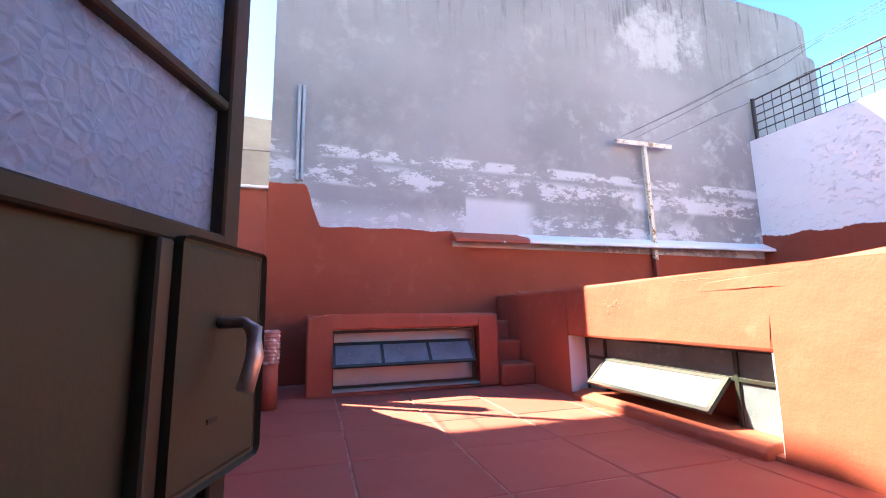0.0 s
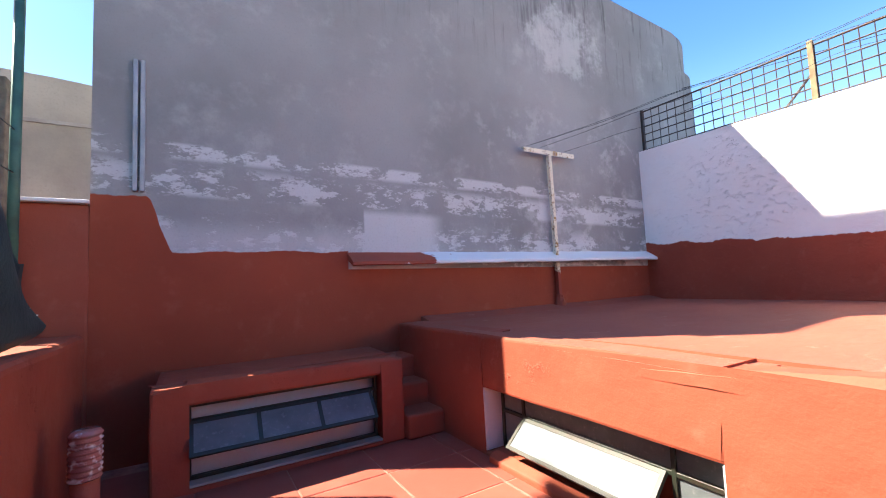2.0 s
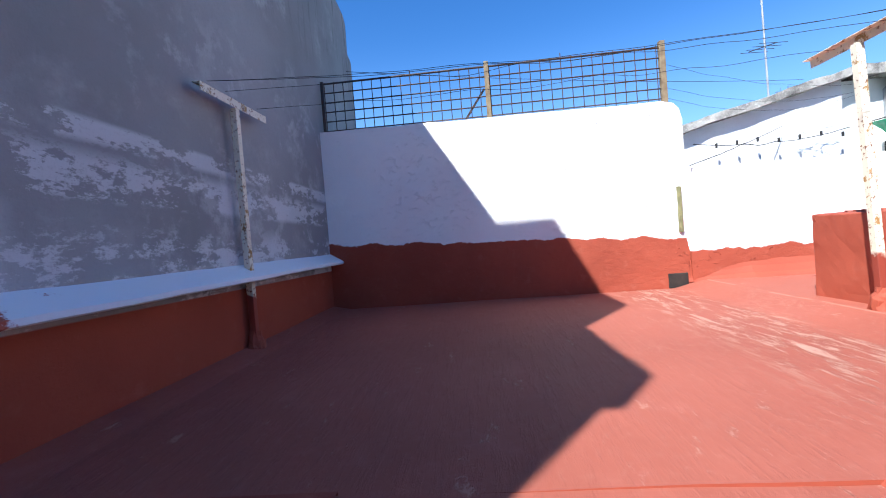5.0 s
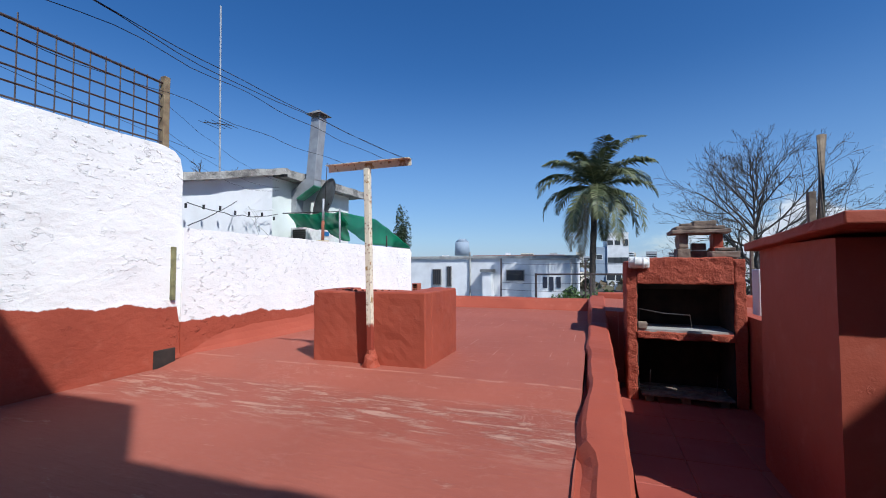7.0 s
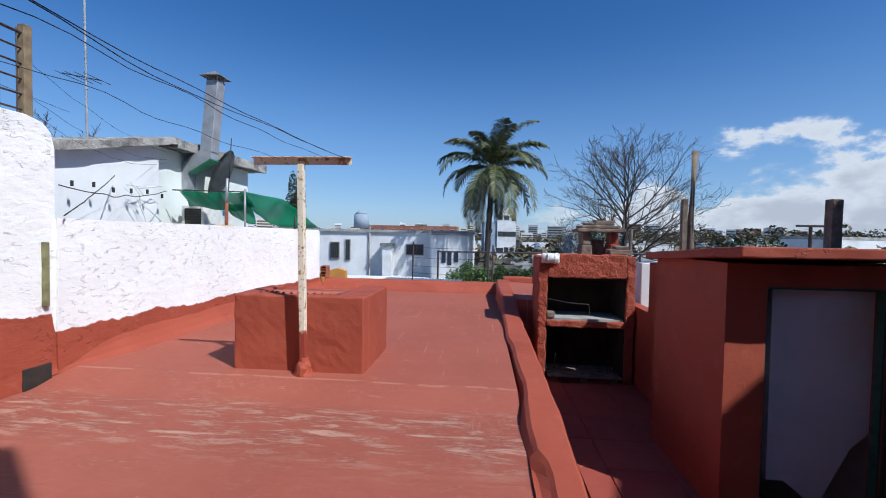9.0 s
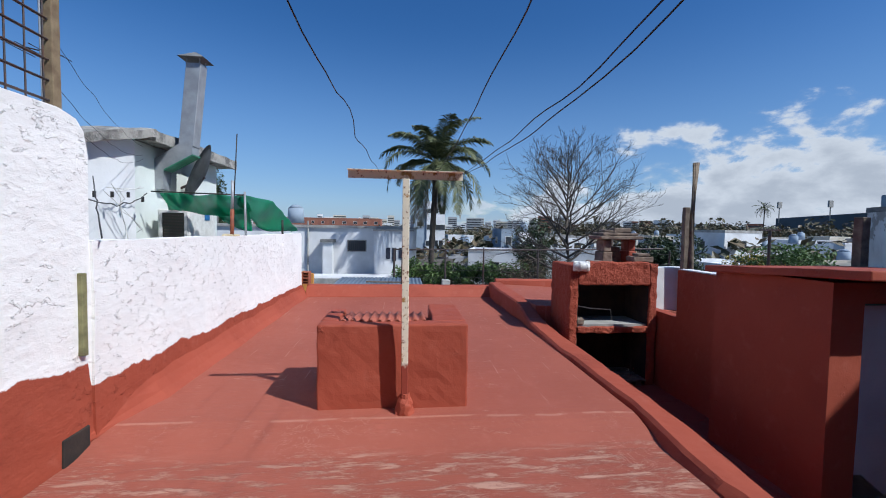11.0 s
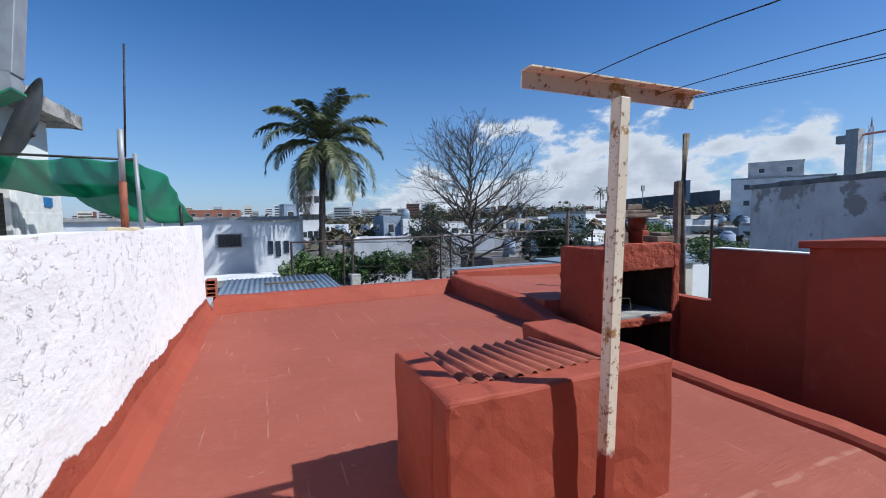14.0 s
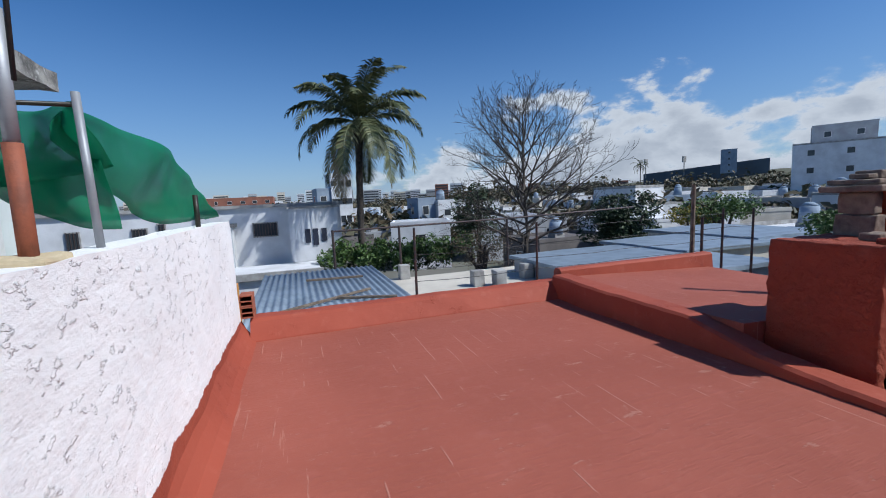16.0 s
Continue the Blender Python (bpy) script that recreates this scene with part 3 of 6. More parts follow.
def line_post(name, base, top, half, label):
    """A clothes-line post: square tube with an angle-iron cross bar."""
    base, top = Vector(base), Vector(top)
    e = thing(name, base, label, "post", "clothes-line posts")
    d = (top - base).normalized()
    q = d.to_track_quat("Z", "Y").to_matrix().to_4x4()
    m = Matrix.Translation(base) @ Matrix(((1, 0, d.x, 0), (0, 1, d.y, 0), (0, 0, d.z, 0), (0, 0, 0, 1)))
    h = (top - base).length
    part("pole", bm_box(bmesh.new(), -0.028, 0.028, -0.028, 0.028, 0, h - 0.03, 0.004, 1, m), M_POST, e)
    bar = bm_box(bmesh.new(), -half, half, -0.03, -0.024, h - 0.03, h + 0.035, 0, 1, m)
    bm_box(bar, -half, half, -0.03, 0.035, h + 0.029, h + 0.035, 0, 1, m)
    part("cross_bar", bar, M_POST, e, "rusty white angle-iron cross bar")
    foot = bmesh.new()
    bmesh.ops.create_cone(foot, cap_ends=True, segments=10, radius1=0.10, radius2=0.045, depth=0.20, matrix=Matrix.Translation((base.x, base.y, base.z + 0.06)))
    part("mortar_foot", rough_up(foot, 0.035, 0.020, 14), M_RED, e, "lump of red mortar")
    return e


line_post("clothes_post", (4.575, -0.36, Z_UP), (4.585, -0.285, 2.93), 0.46, "rusty white steel clothes-line post before the skylight box")
line_post("clothes_post", (4.73, 4.53, 0.9), (4.65, 4.49, 2.99), 0.47, "chipped white steel clothes-line post beside the grey wall")

# ---- barbecue ----
def barbecue():
    e = thing("barbecue", (1.42, -3.35, 0.16), "brick-red masonry barbecue with two sooty openings", "barbecue")
    x0, x1, y0, y1 = 0.73, 2.11, -3.75, -2.94
    z0 = 0.15
    for nm, bb in (("side_wall", (x0, x0 + 0.13, y0, y1, z0, 2.03)), ("side_wall", (x1 - 0.13, x1, y0, y1, z0, 2.0)),
                   ("back_wall", (x0 + 0.13, x1 - 0.13, y0, y0 + 0.12, z0, 1.98)), ("lintel", (x0 + 0.13, x1 - 0.13, y1 - 0.13, y1, 1.70, 2.05)),
                   ("shelf_edge", (x0 + 0.13, x1 - 0.13, y1 - 0.05, y1 + 0.02, 0.97, 1.07)), ("top", (x0, x1, y0, y1 - 0.13, 1.92, 1.99))):
        part(nm, rough_up(soften(box(*bb), 0.018), 0.05, 0.014, 9), M_ROUGH, e)
    for bb in ((x0 + 0.131, x0 + 0.14, y0 + 0.12, y1 - 0.02, z0, 1.9), (x1 - 0.14, x1 - 0.131, y0 + 0.12, y1 - 0.02, z0, 1.9), (x0 + 0.14, x1 - 0.14, y0 + 0.121, y0 + 0.135, z0, 1.9)):
        part("soot_lining", box(*bb), M_SOOT_HOLE, e, "black soot-covered inner face")
    part("hearth", rough_up(box(x0 + 0.14, x1 - 0.14, y0 + 0.135, y1 - 0.05, 1.01, 1.095), 0.2, 0.004), M_CONC, e, "pale ash-covered hearth slab")
    part("hood", prism([(y1 - 0.13, 1.72), (y1 - 0.13, 1.9), (y0 + 0.14, 1.9), (y0 + 0.14, 1.6)], "x", x0 + 0.14, x1 - 0.14), M_SOOT_HOLE, e)
    return e


barbecue()

# ---- more materials ----
def make_glass(name, tint, rough, relief=0.0):
    k = Mat(name, rough, 0.0, 0.5)
    k.b.inputs["Transmission Weight"].default_value = 0.9
    k.b.inputs["IOR"].default_value = 1.45
    k.color(tint)
    if relief:
        v = k.voronoi(34, k.obj)
        k.bump(k.math("ADD", k.step(v, 0.2, 0.6), k.math("MULTIPLY", k.step(k.voronoi(17, k.obj, "DISTANCE_TO_EDGE"), 0.0, 0.12), 1.2)), relief, 1.0)
    return k.m




def make_pattern():
    k = Mat("patterned_glass", 0.18, 0, 0.5)
    k.b.inputs["Transmission Weight"].default_value = 0.85
    k.color((0.93, 0.96, 1.0))
    edge = k.voronoi(58, k.obj, "DISTANCE_TO_EDGE")
    k.bump(k.step(edge, 0.0, 0.30), 0.004, 1.0)
    k.bump(k.noise(70, 4, k.obj, 0.6, 0.8), 0.003, 0.7)
    tl = k.t.nodes.new("ShaderNodeBsdfTranslucent")
    tl.inputs[0].default_value = (0.72, 0.90, 1.0, 1)
    k.t.links.new(k.b.inputs["Normal"].links[0].from_socket, tl.inputs["Normal"])
    mx = k.t.nodes.new("ShaderNodeMixShader")
    mx.inputs[0].default_value = 0.6
    k.t.links.new(k.b.outputs[0], mx.inputs[1])
    k.t.links.new(tl.outputs[0], mx.inputs[2])
    k.t.links.new(mx.outputs[0], k.t.nodes["Material Output"].inputs[0])
    return k.m


M_PATTERN = make_pattern()


def make_dusty():
    k = Mat("dusty_frosted_glass", 0.5, 0, 0.4)
    c = k.mix(k.step(k.noise(5, 6), 0.35, 0.75), (0.15, 0.175, 0.185), (0.09, 0.11, 0.12))
    c = k.mix(k.math("MULTIPLY", k.step(k.noise(30, 5), 0.55, 0.8), 0.4), c, (0.45, 0.46, 0.45))
    k.color(c)
    k.b.inputs["Transmission Weight"].default_value = 0.25
    return k.m


M_DUSTY = make_dusty()
M_GREENP = simple("dark_green_enamel", (0.030, 0.046, 0.030), (0.050, 0.042, 0.028), 3, 0.5, 0.0, 0.0015, 120, 0.16)
M_RUSTG = simple("rusty_green_frame", (0.020, 0.028, 0.02), (0.045, 0.028, 0.016), 9, 0.55, 0.0, 0.002, 60, 0.2)
M_ALU = simple("worn_aluminium", (0.55, 0.53, 0.50), (0.32, 0.22, 0.17), 22, 0.38, 0.8, 0.0008)
M_GALV = simple("galvanised_sheet", (0.40, 0.42, 0.44), (0.27, 0.28, 0.295), 4, 0.55, 0.35, 0.001)
M_TIN = simple("blue_grey_tin_roof", (0.30, 0.36, 0.42), (0.20, 0.245, 0.29), 2.2, 0.5, 0.3, 0.002, 30)
M_NETD = simple("dark_green_shade_cloth", (0.026, 0.060, 0.062), (0.012, 0.030, 0.032), 5, 0.7, 0, 0.012, 70)
M_GPOLE = simple("green_painted_pole", (0.05, 0.15, 0.11), (0.03, 0.085, 0.065), 8, 0.45, 0.1, 0.001)
M_PLAST = simple("white_plastic", (0.72, 0.72, 0.70), (0.55, 0.54, 0.51), 10, 0.4, 0, 0.0005)
M_WIRE = simple("black_cable", (0.02, 0.02, 0.022), (0.04, 0.035, 0.03), 20, 0.6, 0, 0)
M_BRICKH = simple("fired_clay", (0.40, 0.13, 0.07), (0.28, 0.08, 0.045), 12, 0.85, 0, 0.003)
M_OLDBRICK = simple("dirty_grey_brown_brick", (0.25, 0.19, 0.145), (0.11, 0.08, 0.065), 9, 0.92, 0, 0.006)
M_DARKGLASS = simple("dark_window_glass", (0.03, 0.035, 0.042), (0.05, 0.055, 0.06), 1.0, 0.12, 0, 0, spec=0.6)
M_GREY2 = simple("blackened_concrete_top", (0.20, 0.20, 0.195), (0.09, 0.09, 0.088), 3, 0.9, 0, 0.006, 40)


def make_net():
    k = Mat("green_shade_net", 0.7, 0, 0.3)
    k.color(k.mix(k.noise(3, 4), (0.01, 0.28, 0.13), (0.01, 0.17, 0.085)))
    tr = k.t.nodes.new("ShaderNodeBsdfTransparent")
    tl = k.t.nodes.new("ShaderNodeBsdfTranslucent")
    tl.inputs[0].default_value = (0.02, 0.42, 0.2, 1)
    m1 = k.t.nodes.new("ShaderNodeMixShader")
    m1.inputs[0].default_value = 0.35
    k.t.links.new(k.b.outputs[0], m1.inputs[1])
    k.t.links.new(tl.outputs[0], m1.inputs[2])
    m2 = k.t.nodes.new("ShaderNodeMixShader")
    k.put(m2.inputs[0], k.math("MULTIPLY_ADD", k.noise(4, 3), 0.35, 0.08))
    k.t.links.new(m1.outputs[0], m2.inputs[1])
    k.t.links.new(tr.outputs[0], m2.inputs[2])
    k.t.links.new(m2.outputs[0], k.t.nodes["Material Output"].inputs[0])
    return k.m


M_NET = make_net()


# ---- green steel door, standing open ----
def door():
    hx, hy = -0.06, 0.0
    a = radians(70.0)
    m = Matrix.Translation((hx, hy, 0)) @ Matrix.Rotation(a, 4, "Z")      # leaf runs along local +x
    e = tagged(new("door_1"), "dark green steel door with patterned glass, standing open", "door", "", "structure")
    e.matrix_basis = Matrix.Translation((hx, hy, 0.0))
    w, z0, z1, mid = 0.60, -0.03, 1.93, 0.81

    def bar(nm, x0, x1, y0, y1, za, zb, mt=M_RUSTG, bev=0.003):
        part(nm, bm_box(bmesh.new(), x0, x1, y0, y1, za, zb, bev, 1, m), mt, e)
    bar("stile", 0.0, 0.035, -0.02, 0.02, z0, z1)
    bar("stile", w - 0.04, w, -0.02, 0.02, z0, z1)
    bar("rail", 0.035, w - 0.035, -0.02, 0.02, z1 - 0.04, z1)
    bar("rail", 0.035, w - 0.035, -0.02, 0.02, mid - 0.012, mid + 0.012)
    bar("rail", 0.035, w - 0.035, -0.02, 0.02, z0, z0 + 0.05)
    part("lower_panel", bm_box(bmesh.new(), 0.035, w - 0.036, -0.004, 0.004, z0 + 0.05, mid - 0.012, 0, 1, m), M_GREENP, e)
    bar("stiffener", 0.435, 0.46, -0.024, -0.004, z0 + 0.05, mid - 0.012, M_DARK)
    part("lock_plate", bm_box(bmesh.new(), 0.462, w + 0.068, -0.0245, -0.0205, 0.50, mid - 0.004, 0.012, 2, m), M_GREENP, e, "dark green lock cover plate")
    zs = [mid + 0.012, 1.015, 1.25, 1.52, 1.73, z1 - 0.04]
    for i in range(5):
        part("pane", bm_box(bmesh.new(), 0.036, w - 0.036, 0.000, 0.005, zs[i] + 0.003, zs[i + 1] - 0.003, 0, 1, m), M_PATTERN, e, "patterned obscure glass pane")
        if i:
            bar("glazing_bar", 0.035, w - 0.035, -0.016, 0.012, zs[i] - 0.008, zs[i] + 0.008)
    # lever handle on the plate
    h = part("handle", bm_chain(bmesh.new(), [m @ Vector(p) for p in ((w - 0.045, -0.024, 0.700), (w - 0.045, -0.06, 0.700), (w - 0.046, -0.074, 0.690), (w - 0.052, -0.08, 0.655), (w - 0.07, -0.078, 0.615))], [0.008, 0.008, 0.011, 0.012, 0.011], 8), M_ALU, e, "worn aluminium lever handle", True)
    # the keyhole's inner shade is a black chip on the plate
    part("keyhole", bm_box(bmesh.new(), w - 0.06, w - 0.04, -0.0262, -0.0242, 0.572, 0.578, 0, 1, m), M_SOOT_HOLE, e)
    return e


door()
setting("door_frame", bm_box(bm_box(box(-0.08, -0.065, -0.13, -0.06, -0.25, 1.95), 0.785, 0.80, -0.1, -0.02, -0.25, 1.95), -0.065, 0.785, -0.1, -0.03, 1.93, 1.95), M_GPOLE, "green steel door frame", "door frame")

# ---- tilting windows ----
def tilt_window(name, m, w, h, angle, cols, inner, label, sash0, sash1, pivot, above, length=0.0):
    """A steel window in the local x-z plane (y points outward), its sash tilted about its top edge."""
    e = tagged(new(name), label, "window", "", "structure")
    e.matrix_basis = m.copy()
    t = 0.022

    def b(nm, x0, x1, y0, y1, z0, z1, mt=M_DARK):
        return part(nm, bm_box(bmesh.new(), x0, x1, y0, y1, z0, z1, 0.002, 1, m), mt, e)
    b("window_frame", 0, t, -0.02, 0.02, 0, h)
    b("window_frame", w - t, w, -0.02, 0.02, 0, h)
    b("window_frame", t, w - t, -0.02, 0.02, 0, t)
    b("window_frame", t, w - t, -0.02, 0.02, h - t, h)
    for x in inner:
        b("mullion", x - 0.012, x + 0.012, -0.018, 0.018, t, h - t)
    b("transom", t, w - t, -0.016, 0.016, pivot - 0.012, pivot + 0.012)
    for x0, x1, z0, z1 in above:
        part("pane", bm_box(bmesh.new(), x0, x1, -0.003, 0.003, z0, z1, 0, 1, m), M_DUSTY, e)
    sm = m @ Matrix.Translation((0, 0.022, pivot)) @ Matrix.Rotation(radians(angle), 4, "X")
    L = length or pivot - t
    sash = part("sash", bm_box(bm_box(bm_box(bm_box(bmesh.new(), sash0, sash1, -0.012, 0.012, -0.024, 0, 0, 1, sm), sash0, sash1, -0.012, 0.012, -L, -L + 0.024, 0, 1, sm),
                sash0, sash0 + 0.024, -0.012, 0.012, -L + 0.024, -0.024, 0, 1, sm), sash1 - 0.024, sash1, -0.012, 0.012, -L + 0.024, -0.024, 0, 1, sm), M_DARK, e)
    step = (sash1 - sash0) / cols
    for i in range(cols):
        part("pane", bm_box(bmesh.new(), sash0 + i * step + 0.014, sash0 + (i + 1) * step - 0.014, 0.002, 0.008, -L + 0.024, -0.024, 0, 1, sm), M_DUSTY, sash)
        if i:
            part("bar", bm_box(bmesh.new(), sash0 + i * step - 0.014, sash0 + i * step + 0.014, -0.012, 0.013, -L + 0.024, -0.024, 0, 1, sm), M_DARK, sash)
    return e


# east window: runs along -y, outward is -x
mw = Matrix.Translation((2.47, 3.0, 0.05)) @ Matrix(((0, -1, 0, 0), (-1, 0, 0, 0), (0, 0, 1, 0), (0, 0, 0, 1)))
tilt_window("window_1", mw, 1.62, 0.44, 46, 1, [0.24, 1.33], "dark steel basement window with a tilted frosted sash", 0.255, 1.30, 0.27,
            [(0.02, 0.228, 0.022, 0.255), (0.02, 0.228, 0.285, 0.42), (0.252, 1.318, 0.285, 0.42), (1.342, 1.60, 0.285, 0.42), (1.342, 1.60, 0.022, 0.255)], 0.24)
setting("reveal_window_1", bm_box(box(2.335, 2.62, 3.052, 3.068, 0.03, 0.488), 2.335, 2.62, 1.362, 1.378, 0.03, 0.488), M_WHITEP, "white painted window reveal", "reveal")
setting("sill_window_1", rough_up(soften(prism([(2.27, -0.01), (2.27, 0.04), (2.34, 0.075), (2.62, 0.075), (2.62, -0.01)], "y", 1.42, 2.95), 0.012), 0.2, 0.004), M_RED, "rounded red window sill", "sill")
setting("wall_basement", box(3.0, 3.1, 0.8, 3.6, -1.8, 0.7), M_WHITEP, "dim white wall seen through the basement window", "wall")
setting("ceiling_basement", box(2.62, 3.0, 0.8, 3.6, 0.6, 0.68), M_WHITEP, "white basement ceiling", "ceiling")
# north window in the box: runs along +x, outward is -y
mn = Matrix.Translation((0.41, 3.83, 0.05)) @ Matrix(((1, 0, 0, 0), (0, -1, 0, 0), (0, 0, 1, 0), (0, 0, 0, 1)))
tilt_window("window_2", mn, 1.36, 0.50, 42, 3, [], "dark steel window with a tilted three-pane sash", 0.01, 1.30, 0.385, [], 0.25)
setting("sill_window_2", box(0.40, 1.78, 3.725, 3.90, 0.03, 0.048, 0.005), M_CONC, "grey cement window sill", "sill")

# ---- patio clutter ----
def make_plastic():
    """Thin clear bottle plastic: a glossy skin over what it covers."""
    k = Mat("clear_ribbed_plastic", 0.16, 0, 0.6)
    k.color(k.mix(k.step(k.noise(14, 4), 0.5, 0.65), (0.33, 0.13, 0.11), (0.62, 0.55, 0.55)))
    k.bump(k.noise(30, 3), 0.006, 0.6)
    return k.m


def capped_pipe():
    e = thing("vent_pipe", (-0.06, 3.43, 0.0), "red painted vent pipe capped with a ribbed plastic bottle", "vent pipe")
    bm = bmesh.new()
    bm_chain(bm, [(-0.06, 3.43, -0.01), (-0.06, 3.43, 0.36)], 0.066, 16)
    part("pipe", bm, M_RED, e, "", True)
    pts = [(-0.06, 3.43, 0.335 + 0.0095 * i) for i in range(28)]
    part("bottle", bm_chain(bmesh.new(), pts, [0.074 + 0.005 * math.sin(i * 2.1) - (0.012 if i > 26 else 0) for i in range(28)], 20), make_plastic(), e, "ribbed clear plastic bottle", True)
    return e


capped_pipe()


def wall_conduit():
    e = thing("wall_conduit", (0.06, 4.55, 2.15), "pair of grey conduits fixed to the grey wall", "conduit")
    for x in (0.035, 0.085):
        part("conduit", box(x - 0.017, x + 0.017, 4.53, 4.578, 2.15, 3.26, 0.006), M_GALV, e)
    return e


wall_conduit()

# shade cloth on the west side, hung between two green poles
def sheet(fn, nu, nv, thick=0.004):
    bm = bmesh.new()
    g = [[bm.verts.new(fn(i / nu, j / nv)) for j in range(nv + 1)] for i in range(nu + 1)]
    for i in range(nu):
        for j in range(nv):
            bm.faces.new((g[i][j], g[i + 1][j], g[i + 1][j + 1], g[i][j + 1]))
    bmesh.ops.recalc_face_normals(bm, faces=bm.faces)
    bmesh.ops.solidify(bm, geom=bm.faces[:], thickness=thick)
    return bm


def cloth_point(u, v):
    y = 0.45 + 3.56 * u
    low = 0.98 + 0.16 * u ** 5
    top = float(np.interp(y, (0.45, 2.75, 3.3, 3.5, 3.62, 3.97, 4.02), (2.14, 2.02, 2.02, 1.98, 1.90, 1.52, 1.54)))
    z = low + (top - low) * v
    fold = 0.045 * math.sin(15 * u + 4 * v) * (1 - v * 0.4) + 0.05 * noise.noise(Vector((y * 2.2, z * 1.7, 3)))
    return (-0.47 + fold + 0.07 * (1 - v), y, z)


def shade_fence():
    e = thing("shade_fence", (-0.5, 2.2, 1.0), "dark green shade cloth hung between green poles on the parapet", "fence")
    part("shade_cloth", sheet(cloth_point, 70, 18), M_NETD, e, "torn sagging dark green shade cloth", True)
    for y, r in ((3.02, 0.036), (4.05, 0.03)):
        part("pole", tube((-0.54, y, 0.95), (-0.54, y, 3.7), r, None, 12), M_GPOLE, e, "", True)
    for z in (2.12, 2.4):
        bm = bmesh.new()
        bm_chain(bm, [(-0.54, 0.3 + 3.75 * i / 12, z - 0.05 * math.sin(math.pi * i / 12)) for i in range(13)], 0.004, 5)
        part("wire", bm, M_WIRE, e)
    bm = bmesh.new()
    for k in range(5):
        bm_chain(bm, [(-0.44, 3.95, 1.21), (-0.42 + 0.02 * math.cos(k * 2), 3.95 + 0.05 * math.cos(k * 1.4), 1.21 + 0.05 * math.sin(k * 1.4))], 0.005, 5)
    part("tie", bm, M_PLAST, e, "knotted white cord")
    return e


shade_fence()
single("timber_post", rough_up(box(-0.78, -0.66, 4.30, 4.42, -0.3, 2.85, 0.01), 0.2, 0.006, 5), M_WOOD, "weathered grey timber post beside the red wall", "post")
setting("wall_west_far", rough_up(prism([(-9.0, -4.0), (-9.0, 4.75), (-0.3, 4.35), (-0.3, -4.0)], "y", 8.0, 8.2), 0.5, 0.02), simple("old_cream_render", (0.46, 0.44, 0.385), (0.27, 0.26, 0.235), 0.9, 0.9, 0, 0.006, 30), "old cream rendered wall of a neighbouring yard", "wall")
setting("trim_west_far", box(-9.0, -0.3, 7.97, 8.0, 3.72, 3.77), M_CONC, "string course on the cream wall", "trim")

# ---- rail on the white wall ----
def wall_rail():
    e = thing("wall_rail", (6.92, 2.2, 3.26), "rusty steel grid railing on top of the white wall", "railing")
    z0, z1 = 3.29, 3.98
    for i in range(6):
        z = z0 + 0.04 + (z1 - z0 - 0.04) * i / 5
        part("rail_bar", tube((6.92, 0.06, z - 0.03), (6.92, 4.53, z), 0.009 if i < 5 else 0.013, None, 6), M_STEEL, e)
    n = 34
    for i in range(n):
        y = 0.12 + 4.38 * i / (n - 1)
        part("bar", tube((6.92, y, z0 - 0.02), (6.92, y, z1 + (0.05 if i in (9, 24) else 0)), 0.006, None, 5), M_STEEL, e)
    for y, w in ((0.05, 0.035), (2.28, 0.03)):
        part("timber_stake", rough_up(box(6.925 - w, 6.925 + w, y - w, y + w, z0 - 0.1, z1 + 0.05, 0.006), 0.15, 0.004, 6), M_WOODY, e, "yellow-brown timber stake")
    part("corner_post", box(6.90, 6.94, 4.51, 4.55, z0 - 0.05, z1 + 0.03), M_STEEL, e)
    part("brace", tube((6.95, 2.6, 3.3), (7.15, 2.32, 3.75), 0.016, None, 6), M_STEEL, e)
    return e


M_WOODY = simple("yellowed_timber", (0.27, 0.21, 0.125), (0.15, 0.10, 0.06), 9, 0.85, 0, 0.004)
wall_rail()
# shade inside the drain hole put in as a solid black block
single("drain_outlet", box(6.806, 6.83, -0.05, 0.19, 0.88, 1.07, 0.008), M_SOOT_HOLE, "black block for the shaded drain hole at the wall foot", "drain")
single("wall_batten", rough_up(box(6.785, 6.825, -0.02, 0.025, 1.58, 2.16, 0.006), 0.12, 0.006, 7), simple("mossy_wood", (0.26, 0.25, 0.12), (0.13, 0.12, 0.06), 12, 0.9), "mossy timber batten nailed to the white wall", "batten")


def hollow_bricks():
    for i in range(2):
        z = 1.24 + 0.135 * i
        bm = bmesh.new()
        bm_box(bm, 6.66, 6.80, -6.56, -6.32, z, z + 0.012)
        bm_box(bm, 6.66, 6.80, -6.56, -6.32, z + 0.055, z + 0.065)
        bm_box(bm, 6.66, 6.80, -6.56, -6.32, z + 0.118, z + 0.130)
        bm_box(bm, 6.66, 6.672, -6.56, -6.32, z + 0.012, z + 0.118)
        bm_box(bm, 6.788, 6.80, -6.56, -6.32, z + 0.012, z + 0.118)
        bm_box(bm, 6.672, 6.788, -6.56, -6.54, z + 0.012, z + 0.118)
        single("hollow_brick", bm, M_BRICKH, "red hollow clay brick stacked at the end of the wall", "brick", "bricks at the wall end")


hollow_bricks()

